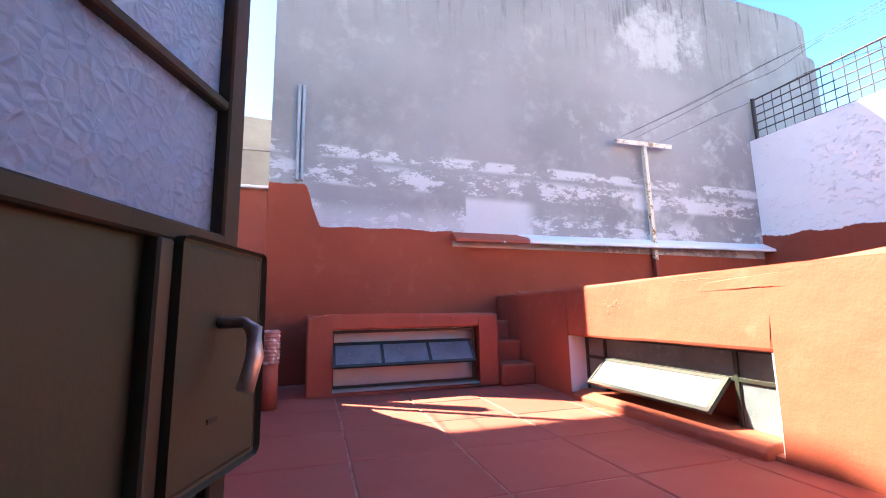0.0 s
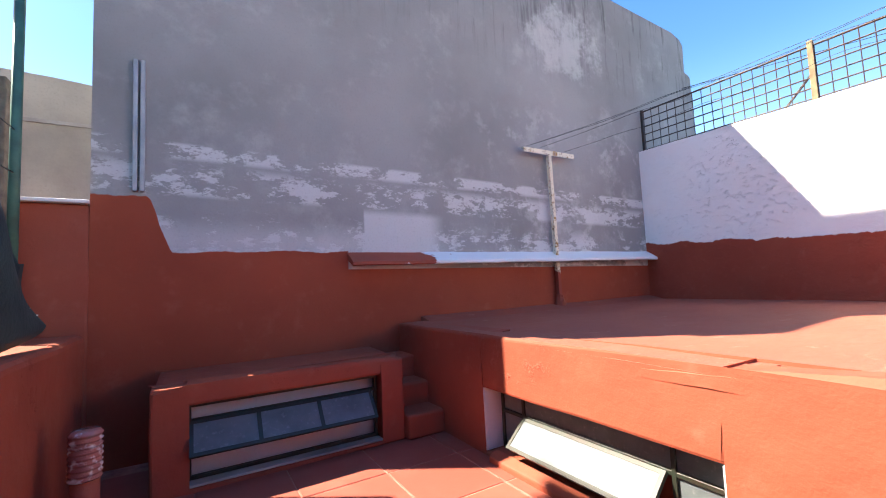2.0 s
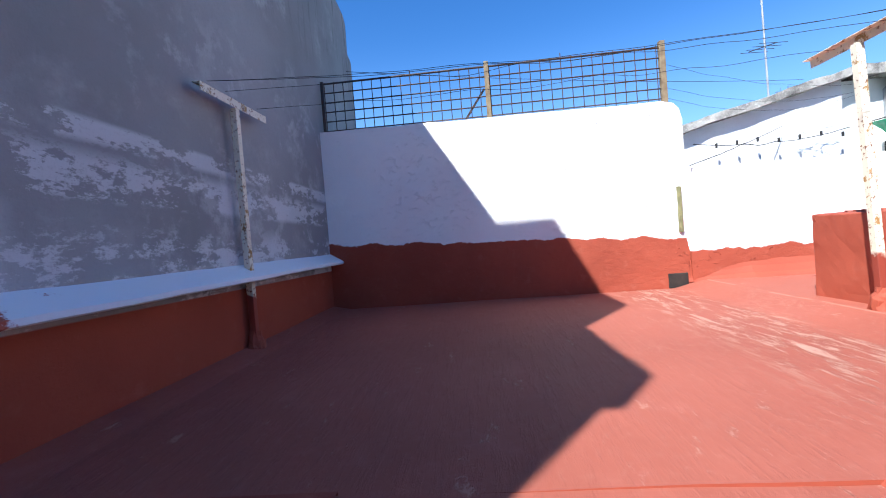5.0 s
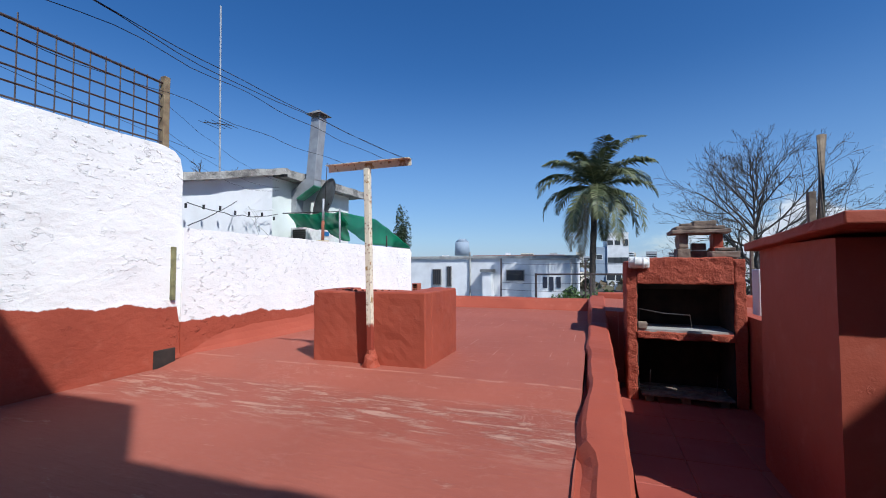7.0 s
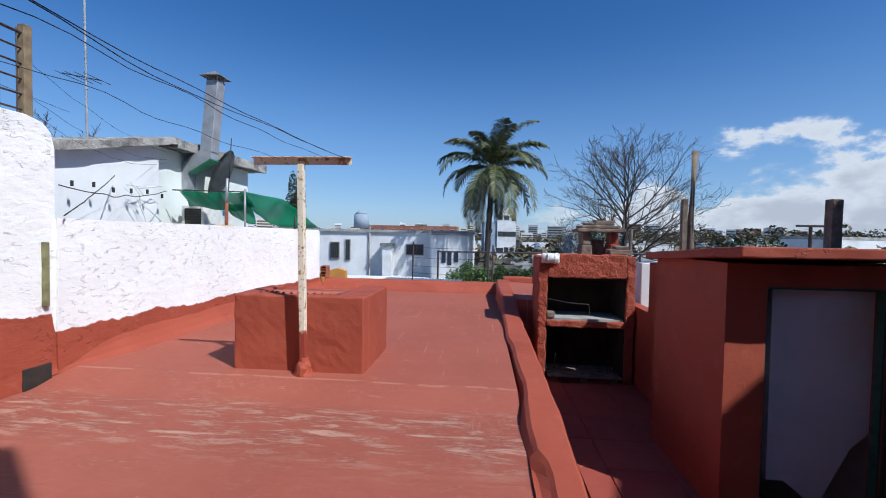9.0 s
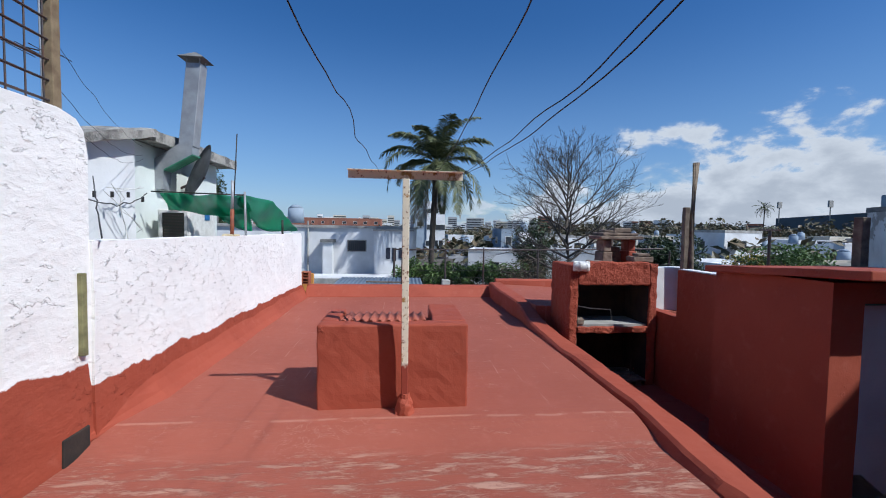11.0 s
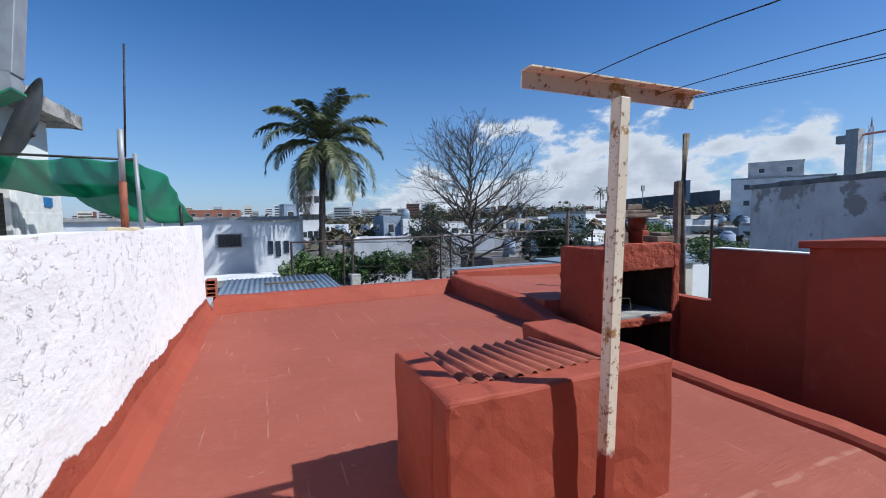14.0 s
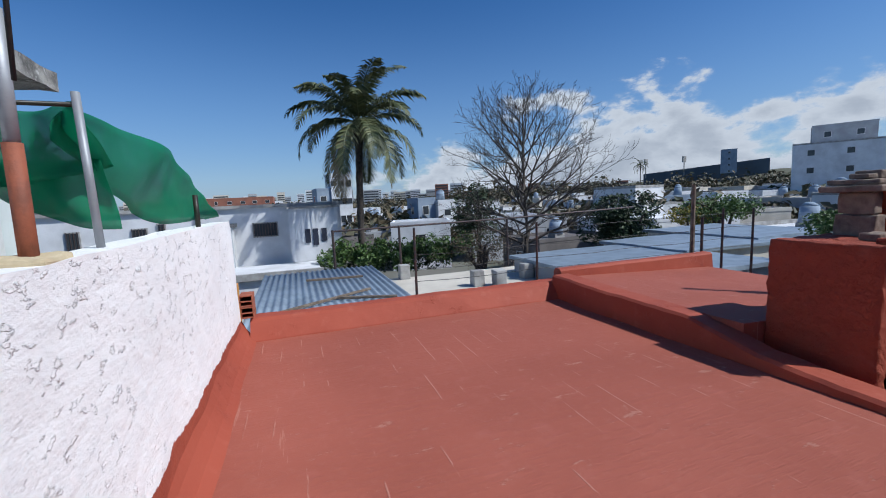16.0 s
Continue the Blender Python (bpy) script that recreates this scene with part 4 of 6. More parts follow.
# ---- barbecue extras ----
def bbq_chimney():
    e = thing("brick_chimney", (1.1, -3.5, 1.99), "crumbling brick chimney stub on the barbecue", "chimney")
    parts = [("brick", 0.84, 0.98, -3.66, -3.36, 1.98, 2.20), ("brick", 1.26, 1.42, -3.64, -3.34, 1.98, 2.18), ("brick", 0.85, 0.97, -3.64, -3.40, 2.205, 2.38),
             ("brick", 1.28, 1.40, -3.63, -3.36, 2.185, 2.38), ("brick", 0.98, 1.26, -3.68, -3.58, 1.98, 2.16), ("brick", 1.02, 1.2, -3.66, -3.56, 2.165, 2.26),
             ("cap_slab", 0.78, 1.50, -3.74, -3.28, 2.385, 2.44), ("cap_slab", 0.84, 1.44, -3.70, -3.32, 2.445, 2.49), ("brick", 0.92, 1.20, -3.62, -3.42, 2.495, 2.57),
             ("brick", 1.16, 1.36, -3.58, -3.44, 2.495, 2.54), ("brick", 0.76, 1.08, -3.26, -3.02, 2.05, 2.13), ("brick", 0.80, 1.0, -3.22, -3.04, 2.135, 2.18), ("brick", 1.5, 1.72, -3.3, -3.16, 1.99, 2.05)]
    for i, (nm, *bb) in enumerate(parts):
        part(nm, rough_up(box(*bb, 0.012), 0.06, 0.009, 9), M_RED if i in (0, 2) else M_OLDBRICK, e)
    return e


bbq_chimney()


def bulkhead():
    e = thing("bulkhead_lamp", (1.93, -2.92, 1.98), "white oval bulkhead lamp on the barbecue", "lamp")
    bm = bmesh.new()
    bmesh.ops.create_uvsphere(bm, u_segments=20, v_segments=12, radius=1, matrix=Matrix.Translation((1.95, -2.91, 1.985)) @ Matrix.Diagonal((0.125, 0.07, 0.068, 1)))
    part("diffuser", bm, M_PLAST, e, "milky white glass", True)
    part("base", box(1.82, 2.08, -2.945, -2.905, 1.91, 2.06, 0.02), M_PLAST, e)
    for dx in (-0.05, 0.05):
        bm = bmesh.new()
        bm_chain(bm, [(1.95 + dx, -2.91 + 0.078 * math.cos(a), 1.985 + 0.076 * math.sin(a)) for a in [(-1.5 + 3.0 * i / 8) for i in range(9)]], 0.006, 5)
        part("guard", bm, M_PLAST, e)
    return e


bulkhead()


def pallet():
    e = thing("pallet", (1.45, -3.15, 0.16), "weathered timber pallet inside the lower barbecue opening", "pallet")
    for x in (0.95, 1.38, 1.80):
        part("block", box(x, x + 0.1, -3.48, -2.90, 0.165, 0.245, 0.004), M_WOOD, e)
    for y in (-3.46, -3.28, -3.10, -2.96):
        part("board", rough_up(box(0.90, 1.95, y, y + 0.1, 0.245, 0.27, 0.003), 0.2, 0.004, 5), M_WOOD, e)
    for x in (1.06, 1.84):
        part("rod", tube((x, -3.03, 0.26), (x - 0.02, -3.06, 0.54), 0.006, None, 5), M_STEEL, e)
    return e


pallet()


def poker():
    e = thing("grill_hook", (1.5, -3.26, 1.10), "bent iron rod lying across the barbecue hearth", "rod")
    part("rod", bm_chain(bmesh.new(), [(1.92, -3.36, 1.33), (1.6, -3.31, 1.28), (1.3, -3.26, 1.27), (1.28, -3.26, 1.10)], 0.007, 6), M_ALU, e)
    part("upright", tube((1.92, -3.36, 1.12), (1.92, -3.36, 1.34), 0.006, None, 5), M_STEEL, e)
    return e


poker()
single("broken_brick", rough_up(box(1.86, 1.97, -3.08, -2.97, 1.095, 1.18, 0.012), 0.05, 0.01, 9), M_OLDBRICK, "broken grey brick on the barbecue hearth", "brick")

single("cement_block", rough_up(soften(box(-0.56, 0.30, -4.22, -3.92, 1.10, 1.89), 0.012), 0.2, 0.006), M_WHITEP, "pale cement-faced block standing on the side roof", "wall block")

# poles in the neighbouring yard
single("timber_pole", bm_chain(bmesh.new(), [(-0.40, -3.77, -4), (-0.42, -3.77, 0), (-0.38, -3.8, 2.2), (-0.42, -3.78, 3.72)], [0.085, 0.08, 0.07, 0.055], 9), M_WOOD, "tall split grey timber pole", "pole", smooth=True)
single("timber_pole", rough_up(box(-0.33, -0.25, -3.85, -3.76, -4, 2.95, 0.006), 0.3, 0.006, 4), M_WOOD, "shorter grey timber pole beside the tall one", "pole")
single("timber_pole", rough_up(box(-0.56, -0.46, -1.2, -1.1, -4, 2.72, 0.008), 0.3, 0.006, 4), M_WOOD, "squared brown timber pole behind the stair house", "pole")
for (x, y, top, half) in ((-3.6, -2.0, 2.80, 0.22), (-3.2, -5.2, 2.6, 0.25)):
    e = thing("steel_tee_post", (x, y, -4), "thin black steel tee post of a clothes line", "post", "steel tee posts")
    part("pole", tube((x, y, -4), (x, y, top), 0.03, None, 8), M_STEEL, e)
    part("cross_bar", box(x - half, x + half, y - 0.02, y + 0.02, top - 0.02, top + 0.02), M_STEEL, e)
# fence at the far parapet
e = thing("wire_fence", (2, -6.6, 1.2), "rusty posts and sagging wires along the far parapet", "fence")
for x, top, r in ((4.65, 2.12, 0.022), (2.74, 2.08, 0.022), (-0.40, 2.52, 0.045), (-0.62, 1.95, 0.03), (-1.12, 2.08, 0.026), (-1.9, 2.05, 0.026)):
    part("post", tube((x, -6.66, -1.0), (x - 0.03, -6.66, top), r, r * 0.8, 7), M_WOOD if r > 0.03 else M_STEEL, e)
for z in (1.38, 1.55, 1.75, 2.0):
    bm = bmesh.new()
    bm_chain(bm, [(4.65 - 0.6 * i, -6.66, z - 0.03 * abs(math.sin(i * 0.98))) for i in range(12)], 0.004, 4)
    part("wire", bm, M_WIRE, e)

# ---- clothes lines ----
def cable(name, a, b, sag, wav, label, r=0.006, n=36, seed=0):
    a, b = Vector(a), Vector(b)
    bm = bmesh.new()
    pts = []
    for i in range(n + 1):
        t = i / n
        p = a.lerp(b, t)
        p.z -= 4 * sag * t * (1 - t)
        env = math.sin(math.pi * t)
        p.z += wav * env * noise.noise(Vector((t * 9, seed, 0)))
        p.x += wav * 0.8 * env * noise.noise(Vector((t * 9, seed, 7)))
        pts.append(p)
    bm_chain(bm, pts, r, 5)
    return single(name, bm, M_WIRE, label, "cable", "clothes lines", True)


for i, (xa, xb, sag, wav) in enumerate(((4.80, 4.85, 0.04, 0.06), (4.34, 4.39, 0.05, 0.05), (4.15, 4.17, 0.09, 0.02), (4.13, 4.17, 0.11, 0.03))):
    cable("clothes_line", (xa, -0.32, 2.95), (xb, 4.40, 3.01), sag, wav, "sagging black clothes line between the two posts", 0.0019, 40, i * 3.1)
for z, s in ((3.75, 0.12), (3.45, 0.16), (3.32, 0.2)):
    cable("wall_cable", (6.93, 0.05, z), (8.3, -3.3, 3.6 - (3.75 - z) * 0.4), s, 0.03, "thin black cable slung from the rail to the neighbour's roof", 0.002, 30, z)
cable("wall_cable", (8.3, 4.6, 4.7), (13.0, -6.0, 5.1), 0.1, 0.0, "thin power cable high above the white wall", 0.005)
cable("wall_cable", (6.75, -0.12, 2.40), (8.22, -2.2, 3.05), 0.02, 0.02, "thin cord tied to the end of the white wall", 0.006, 20, 5)

# ---- neighbour's house behind the low white wall ----
M_SEA = simple("pale_green_render", (0.72, 0.76, 0.72), (0.58, 0.62, 0.58), 1.4, 0.85, 0, 0.004, 40)
M_GREENSH = simple("green_painted_metal", (0.05, 0.26, 0.15), (0.03, 0.15, 0.09), 6, 0.5, 0.1, 0.001)


def neighbour_house():
    e = thing("neighbour_house", (10.0, -3.5, -4.0), "white rendered neighbouring house with a crumbling concrete eave", "house")
    # gable wall facing the roof, top edge rising along the slope
    part("wall", rough_up(prism([(0.6, -4), (0.6, 2.75), (-3.15, 3.72), (-3.15, -4)], "x", 8.32, 8.6), 0.5, 0.01), M_WHITEP, e)
    part("wall", rough_up(box(8.6, 8.95, -3.15, -3.0, -4, 3.76), 0.5, 0.008), M_SEA, e, "pale green shaded wall")
    part("wall", rough_up(box(8.45, 8.6, -6.0, -3.15, -4, 3.70), 0.5, 0.008), M_SEA, e, "pale green shaded wall")
    part("wall", box(8.95, 13.0, -6.0, -5.85, -4, 3.7), M_SEA, e)
    slope = prism([(0.7, 2.72), (0.7, 2.84), (-3.4, 3.88), (-3.4, 3.76)], "x", 8.16, 13.0)
    part("eave_slab", rough_up(slope, 0.14, 0.022, 4), M_EAVE, e, "crumbling stained concrete eave")
    part("eave_slab", rough_up(box(8.18, 13.0, -6.35, -3.4, 3.70, 3.87), 0.14, 0.022, 4), M_EAVE, e, "crumbling stained concrete eave")
    return e


def make_eave():
    k = Mat("crumbling_concrete", 0.95, 0, 0.2)
    c = k.mix(k.step(k.noise(3.5, 8, rough=0.7), 0.4, 0.65), (0.44, 0.42, 0.38), (0.13, 0.125, 0.115))
    k.color(k.mix(k.step(k.noise(14, 6), 0.55, 0.75), c, (0.60, 0.585, 0.55)))
    k.bump(k.noise(18, 8, rough=0.7), 0.03, 0.9)
    return k.m


M_EAVE = make_eave()
neighbour_house()


def flue():
    e = thing("flue_duct", (7.8, -3.95, 3.2), "square grey sheet-metal flue with a pitched cowl", "chimney")
    m = Matrix.Translation((8.00, -3.95, 0)) @ Matrix(((1, 0, -0.10, 0.36), (0, 1, 0.0, 0), (0, 0, 1, 0), (0, 0, 0, 1)))
    part("duct", bm_box(bmesh.new(), -0.11, 0.11, -0.11, 0.11, 3.72, 5.0, 0.006, 1, m), M_GALV, e)
    part("elbow", prism([(7.89, 3.74), (8.11, 3.74), (8.50, 3.48), (8.50, 3.05), (8.34, 3.05), (8.31, 3.36), (7.89, 3.60)], "y", -4.06, -3.84), M_GALV, e)
    part("soffit_plate", prism([(7.88, 3.596), (8.305, 3.352), (8.305, 3.332), (7.88, 3.576)], "y", -4.08, -3.82), M_GREENSH, e, "green painted plate")
    cap = bmesh.new()
    bmesh.ops.create_cone(cap, cap_ends=True, segments=4, radius1=0.27, radius2=0.03, depth=0.12, matrix=Matrix.Translation((7.87, -3.95, 5.13)) @ Matrix.Rotation(radians(45), 4, "Z"))
    part("cowl", cap, M_GREY2, e, "dark pitched cowl")
    for dx, dy in ((-.095, -.095), (.095, -.095), (-.095, .095), (.095, .095)):
        part("cowl_strut", box(7.87 + dx - .008, 7.87 + dx + .008, -3.95 + dy - .008, -3.95 + dy + .008, 4.98, 5.08), M_GALV, e)
    return e


flue()


def dish():
    e = thing("satellite_dish", (8.5, -4.9, 3.1), "grey satellite dish under the eave", "satellite dish")
    bm = bmesh.new()
    m = Matrix.Translation((8.03, -4.56, 3.36)) @ Matrix.Rotation(radians(105), 4, "Z") @ Matrix.Rotation(radians(68), 4, "X")
    rings = [[bm.verts.new(m @ Vector((0.46 * r * math.cos(a * math.pi / 12), 0.52 * r * math.sin(a * math.pi / 12), 0.11 * r * r))) for a in range(24)] for r in (0.02, 0.25, 0.5, 0.75, 1.0)]
    for ra, rb in zip(rings, rings[1:]):
        for j in range(24):
            bm.faces.new((ra[j], ra[(j + 1) % 24], rb[(j + 1) % 24], rb[j]))
    bmesh.ops.solidify(bm, geom=bm.faces[:], thickness=0.012)
    part("reflector", bm, simple("grey_dish_paint", (0.20, 0.21, 0.21), (0.12, 0.12, 0.12), 5, 0.5), e, "", True)
    part("arm", tube((8.03, -4.56, 3.32), (8.75, -4.66, 3.0), 0.022), M_STEEL, e)
    return e


dish()


def air_conditioner():
    e = thing("air_conditioner", (8.1, -3.9, 2.3), "old white air conditioner housing with a dark grille", "air conditioner")
    part("housing", box(7.85, 8.32, -4.55, -3.66, 2.02, 2.74, 0.02), M_PLAST, e)
    part("grille_frame", bm_box(bm_box(bm_box(box(7.88, 8.28, -3.66, -3.635, 2.04, 2.08), 7.88, 8.28, -3.66, -3.635, 2.68, 2.72), 7.88, 7.92, -3.66, -3.635, 2.08, 2.68), 8.24, 8.28, -3.66, -3.635, 2.08, 2.68), M_PLAST, e)
    part("grille", box(7.92, 8.24, -3.659, -3.648, 2.08, 2.68), M_DARK, e, "dark wire grille")
    for i in range(13):
        part("slat", box(7.92, 8.24, -3.648, -3.642, 2.10 + 0.045 * i, 2.108 + 0.045 * i), M_STEEL, e)
    part("badge", box(7.838, 7.85, -4.3, -4.14, 2.58, 2.67), simple("blue_badge", (0.02, 0.12, 0.3), (0.03, 0.16, 0.36), 9, 0.5), e, "blue rectangular badge")
    part("side_panel", box(7.843, 7.85, -4.5, -3.75, 2.08, 2.52, 0.003), M_PLAST, e)
    part("bracket", box(7.9, 8.32, -4.4, -4.36, 1.96, 2.02), M_STEEL, e)
    part("bracket", box(7.9, 8.32, -3.85, -3.81, 1.96, 2.02), M_STEEL, e)
    return e


air_conditioner()


def net_point(u, v):
    x = 6.93 + 1.20 * u
    y = -3.38 - 0.22 * v - 0.05 * math.sin(x * 17 + v * 3)
    z = 2.965 - 0.02 * math.sin(math.pi * u) - (0.24 + 0.10 * math.sin(math.pi * u) * (1 - u)) * v
    return (x, y, z + 0.03 * noise.noise(Vector((x * 4, v * 2, 1))))


def net_low(u, v):
    x = 6.96 + 0.62 * u
    return (x, -3.62 - 0.10 * v + 0.03 * math.sin(x * 21 + v * 4), 2.76 - (0.34 * (1 - u ** 2)) * v)


def net_hang(u, v):
    y = -3.38 - 3.1 * u
    top = 2.965 - 0.05 * u - 0.50 * max(0.0, (u - 0.42) / 0.58) ** 1.25
    low = 2.40 + 0.42 * max(0.0, 1 - u / 0.5) ** 1.6
    z = top + (min(low, top - 0.03) - top) * v
    return (6.95 + 0.10 * v + 0.025 * math.sin(u * 11 + v * 4) + 0.05 * noise.noise(Vector((y * 3, z * 3, 2))), y, z)


def net_awning():
    e = thing("shade_awning", (6.9, -3.3, 2.37), "bright green shade net slung over the low white wall", "awning")
    part("net", sheet(net_point, 40, 16, 0.003), M_NET, e, "", True)
    part("lower_net", sheet(net_low, 24, 8, 0.003), M_NET, e, "", True)
    part("net_skirt", sheet(net_hang, 40, 8, 0.003), M_NET, e, "", True)
    part("pole", tube((6.90, -3.30, 2.33), (6.92, -3.32, 3.0), 0.017), M_GALV, e, "", True)
    part("pole", tube((6.88, -5.1, 2.33), (6.88, -5.1, 2.62), 0.02), M_DARK, e, "", True)
    part("cross_tube", tube((6.92, -3.32, 2.95), (8.2, -3.30, 2.97), 0.010), M_DARK, e, "", True)
    return e


net_awning()


def aerial_mast():
    e = thing("aerial_pole", (6.88, -2.76, 2.36), "thin aerial on a rusty pipe set in the white wall", "aerial")
    part("pipe", tube((6.885, -2.76, 2.30), (6.88, -2.76, 2.72), 0.026), simple("rusty_red_pipe", (0.30, 0.09, 0.045), (0.17, 0.06, 0.035), 14, 0.7), e, "rust-red pipe foot", True)
    part("pipe", tube((6.88, -2.76, 2.72), (6.875, -2.765, 3.10), 0.021), M_GALV, e, "", True)
    part("rod", tube((6.855, -2.765, 2.9), (6.82, -2.78, 3.72), 0.007), M_WIRE, e, "", True)
    part("mortar", rough_up(box(6.80, 6.98, -2.84, -2.66, 2.335, 2.385, 0.015), 0.05, 0.012, 9), simple("yellowed_mortar", (0.62, 0.52, 0.34), (0.45, 0.36, 0.22), 12, 0.9), e)
    return e


aerial_mast()


def tv_aerial():
    e = thing("tv_mast", (8.9, -2.6, 3.7), "tall thin television mast on the neighbour's roof", "aerial")
    part("mast", tube((9.0, -2.55, 3.4), (9.0, -2.5, 6.8), 0.016), M_GALV, e)
    part("boom", tube((8.8, -2.6, 4.55), (9.3, -2.45, 4.62), 0.008), M_WIRE, e)
    for i in range(4):
        part("element", tube((8.85 + 0.12 * i, -2.8 + .03 * i, 4.56), (8.85 + 0.12 * i, -2.35 + .03 * i, 4.58), 0.005), M_WIRE, e)
    return e


tv_aerial()
# clothes pegs and cords by the house corner
e = thing("cord_tangle", (8.2, -3.0, 2.9), "tangled white cords and pegs at the house corner", "cord")
for i in range(5):
    rr = random.Random(i)
    bm = bmesh.new()
    bm_chain(bm, [(8.15 + rr.uniform(-.05, .05), -2.4 - 0.12 * j + rr.uniform(-.08, .08), 2.95 - 0.12 * j * (i % 3) + rr.uniform(-.06, .06)) for j in range(6)], 0.006, 4)
    part("cord", bm, M_PLAST, e)
for i in range(7):
    part("peg", box(8.12, 8.15, -1.2 - 0.3 * i, -1.18 - 0.3 * i, 2.80 + 0.02 * (i % 3), 2.87 + 0.02 * (i % 3)), M_WIRE, e)
cable("wall_cable", (7.0, -0.3, 2.7), (8.14, -3.1, 2.93), 0.10, 0.03, "cord with pegs strung to the neighbour's corner", 0.006, 24, 8)

# ---- ground and town ----
M_GROUND = simple("town_ground", (0.16, 0.15, 0.13), (0.085, 0.095, 0.06), 0.08, 0.95, 0, 0.02, 2)
bm = bmesh.new()
bmesh.ops.create_grid(bm, x_segments=60, y_segments=60, size=3000)
for v in bm.verts:
    v.co.z = -4.0
setting("ground", bm, M_GROUND, "distant town ground between the houses", "ground")



def make_leaf(name, a, b):
    k = Mat(name, 0.55, 0, 0.4)
    k.color(k.mix(k.island(), a, b))
    return k.m


M_LEAF_DK = make_leaf("dark_leaf", (0.018, 0.036, 0.014), (0.05, 0.075, 0.028))
M_LEAF_GR = make_leaf("fresh_leaf", (0.045, 0.10, 0.022), (0.11, 0.17, 0.04))
M_LEAF_OL = make_leaf("olive_leaf", (0.075, 0.085, 0.03), (0.15, 0.13, 0.055))
M_LEAF_YE = make_leaf("yellow_leaf", (0.35, 0.26, 0.02), (0.20, 0.19, 0.03))
M_LEAF_BR = make_leaf("winter_twig", (0.12, 0.085, 0.055), (0.20, 0.14, 0.085))
M_BARK = simple("grey_bark", (0.10, 0.082, 0.068), (0.05, 0.042, 0.036), 8, 0.95, 0, 0.01)


def leaf_cloud(center, radii, n, size, seed, lumps=7, bm=None):
    """Many small leaves gathered into uneven clumps."""
    rnd = random.Random(seed)
    bm = bm or bmesh.new()
    c = Vector(center)
    cl = []
    for _ in range(lumps):
        d = Vector((rnd.gauss(0, 1), rnd.gauss(0, 1), rnd.gauss(0, 1))).normalized() * rnd.uniform(0.25, 0.72)
        cl.append((d, rnd.uniform(0.28, 0.5)))
    for _ in range(n):
        d, r = rnd.choice(cl)
        p = Vector((rnd.gauss(0, 1), rnd.gauss(0, 1), rnd.gauss(0, 1))).normalized() * r * rnd.uniform(0.75, 1.08) + d
        p = c + Vector((p.x * radii[0], p.y * radii[1], p.z * radii[2]))
        q = Euler((rnd.uniform(-1, 1), rnd.uniform(-1, 1), rnd.uniform(0, 6.3))).to_matrix()
        s = size * rnd.uniform(0.6, 1.3)
        vs = [bm.verts.new(p + q @ Vector(o)) for o in ((-s, 0, 0), (0, -s * 0.5, s * .15), (s, 0, 0), (0, s * 0.5, s * .15))]
        bm.faces.new(vs)
    return bm


def bushy(name, base, center, radii, n, size, seed, mat, label, lumps=9):
    e = thing(name, base, label, "tree" if "tree" in name else "bush")
    c, b = Vector(center), Vector(base)
    bm = bmesh.new()
    rnd = random.Random(seed + 50)
    bm_chain(bm, [b, b.lerp(c, 0.5), c], [radii[0] * 0.09, radii[0] * 0.07, radii[0] * 0.03], 7)
    for _ in range(6):
        d = Vector((rnd.uniform(-1, 1) * radii[0], rnd.uniform(-1, 1) * radii[1], rnd.uniform(-.2, .8) * radii[2])) * 0.7
        bm_chain(bm, [b.lerp(c, 0.6), c + d * 0.5, c + d], [radii[0] * 0.04, radii[0] * 0.025, radii[0] * 0.01], 5)
    part("trunk", bm, M_BARK, e)
    part("crown", leaf_cloud(center, radii, n, size, seed, lumps), mat, e)
    return e


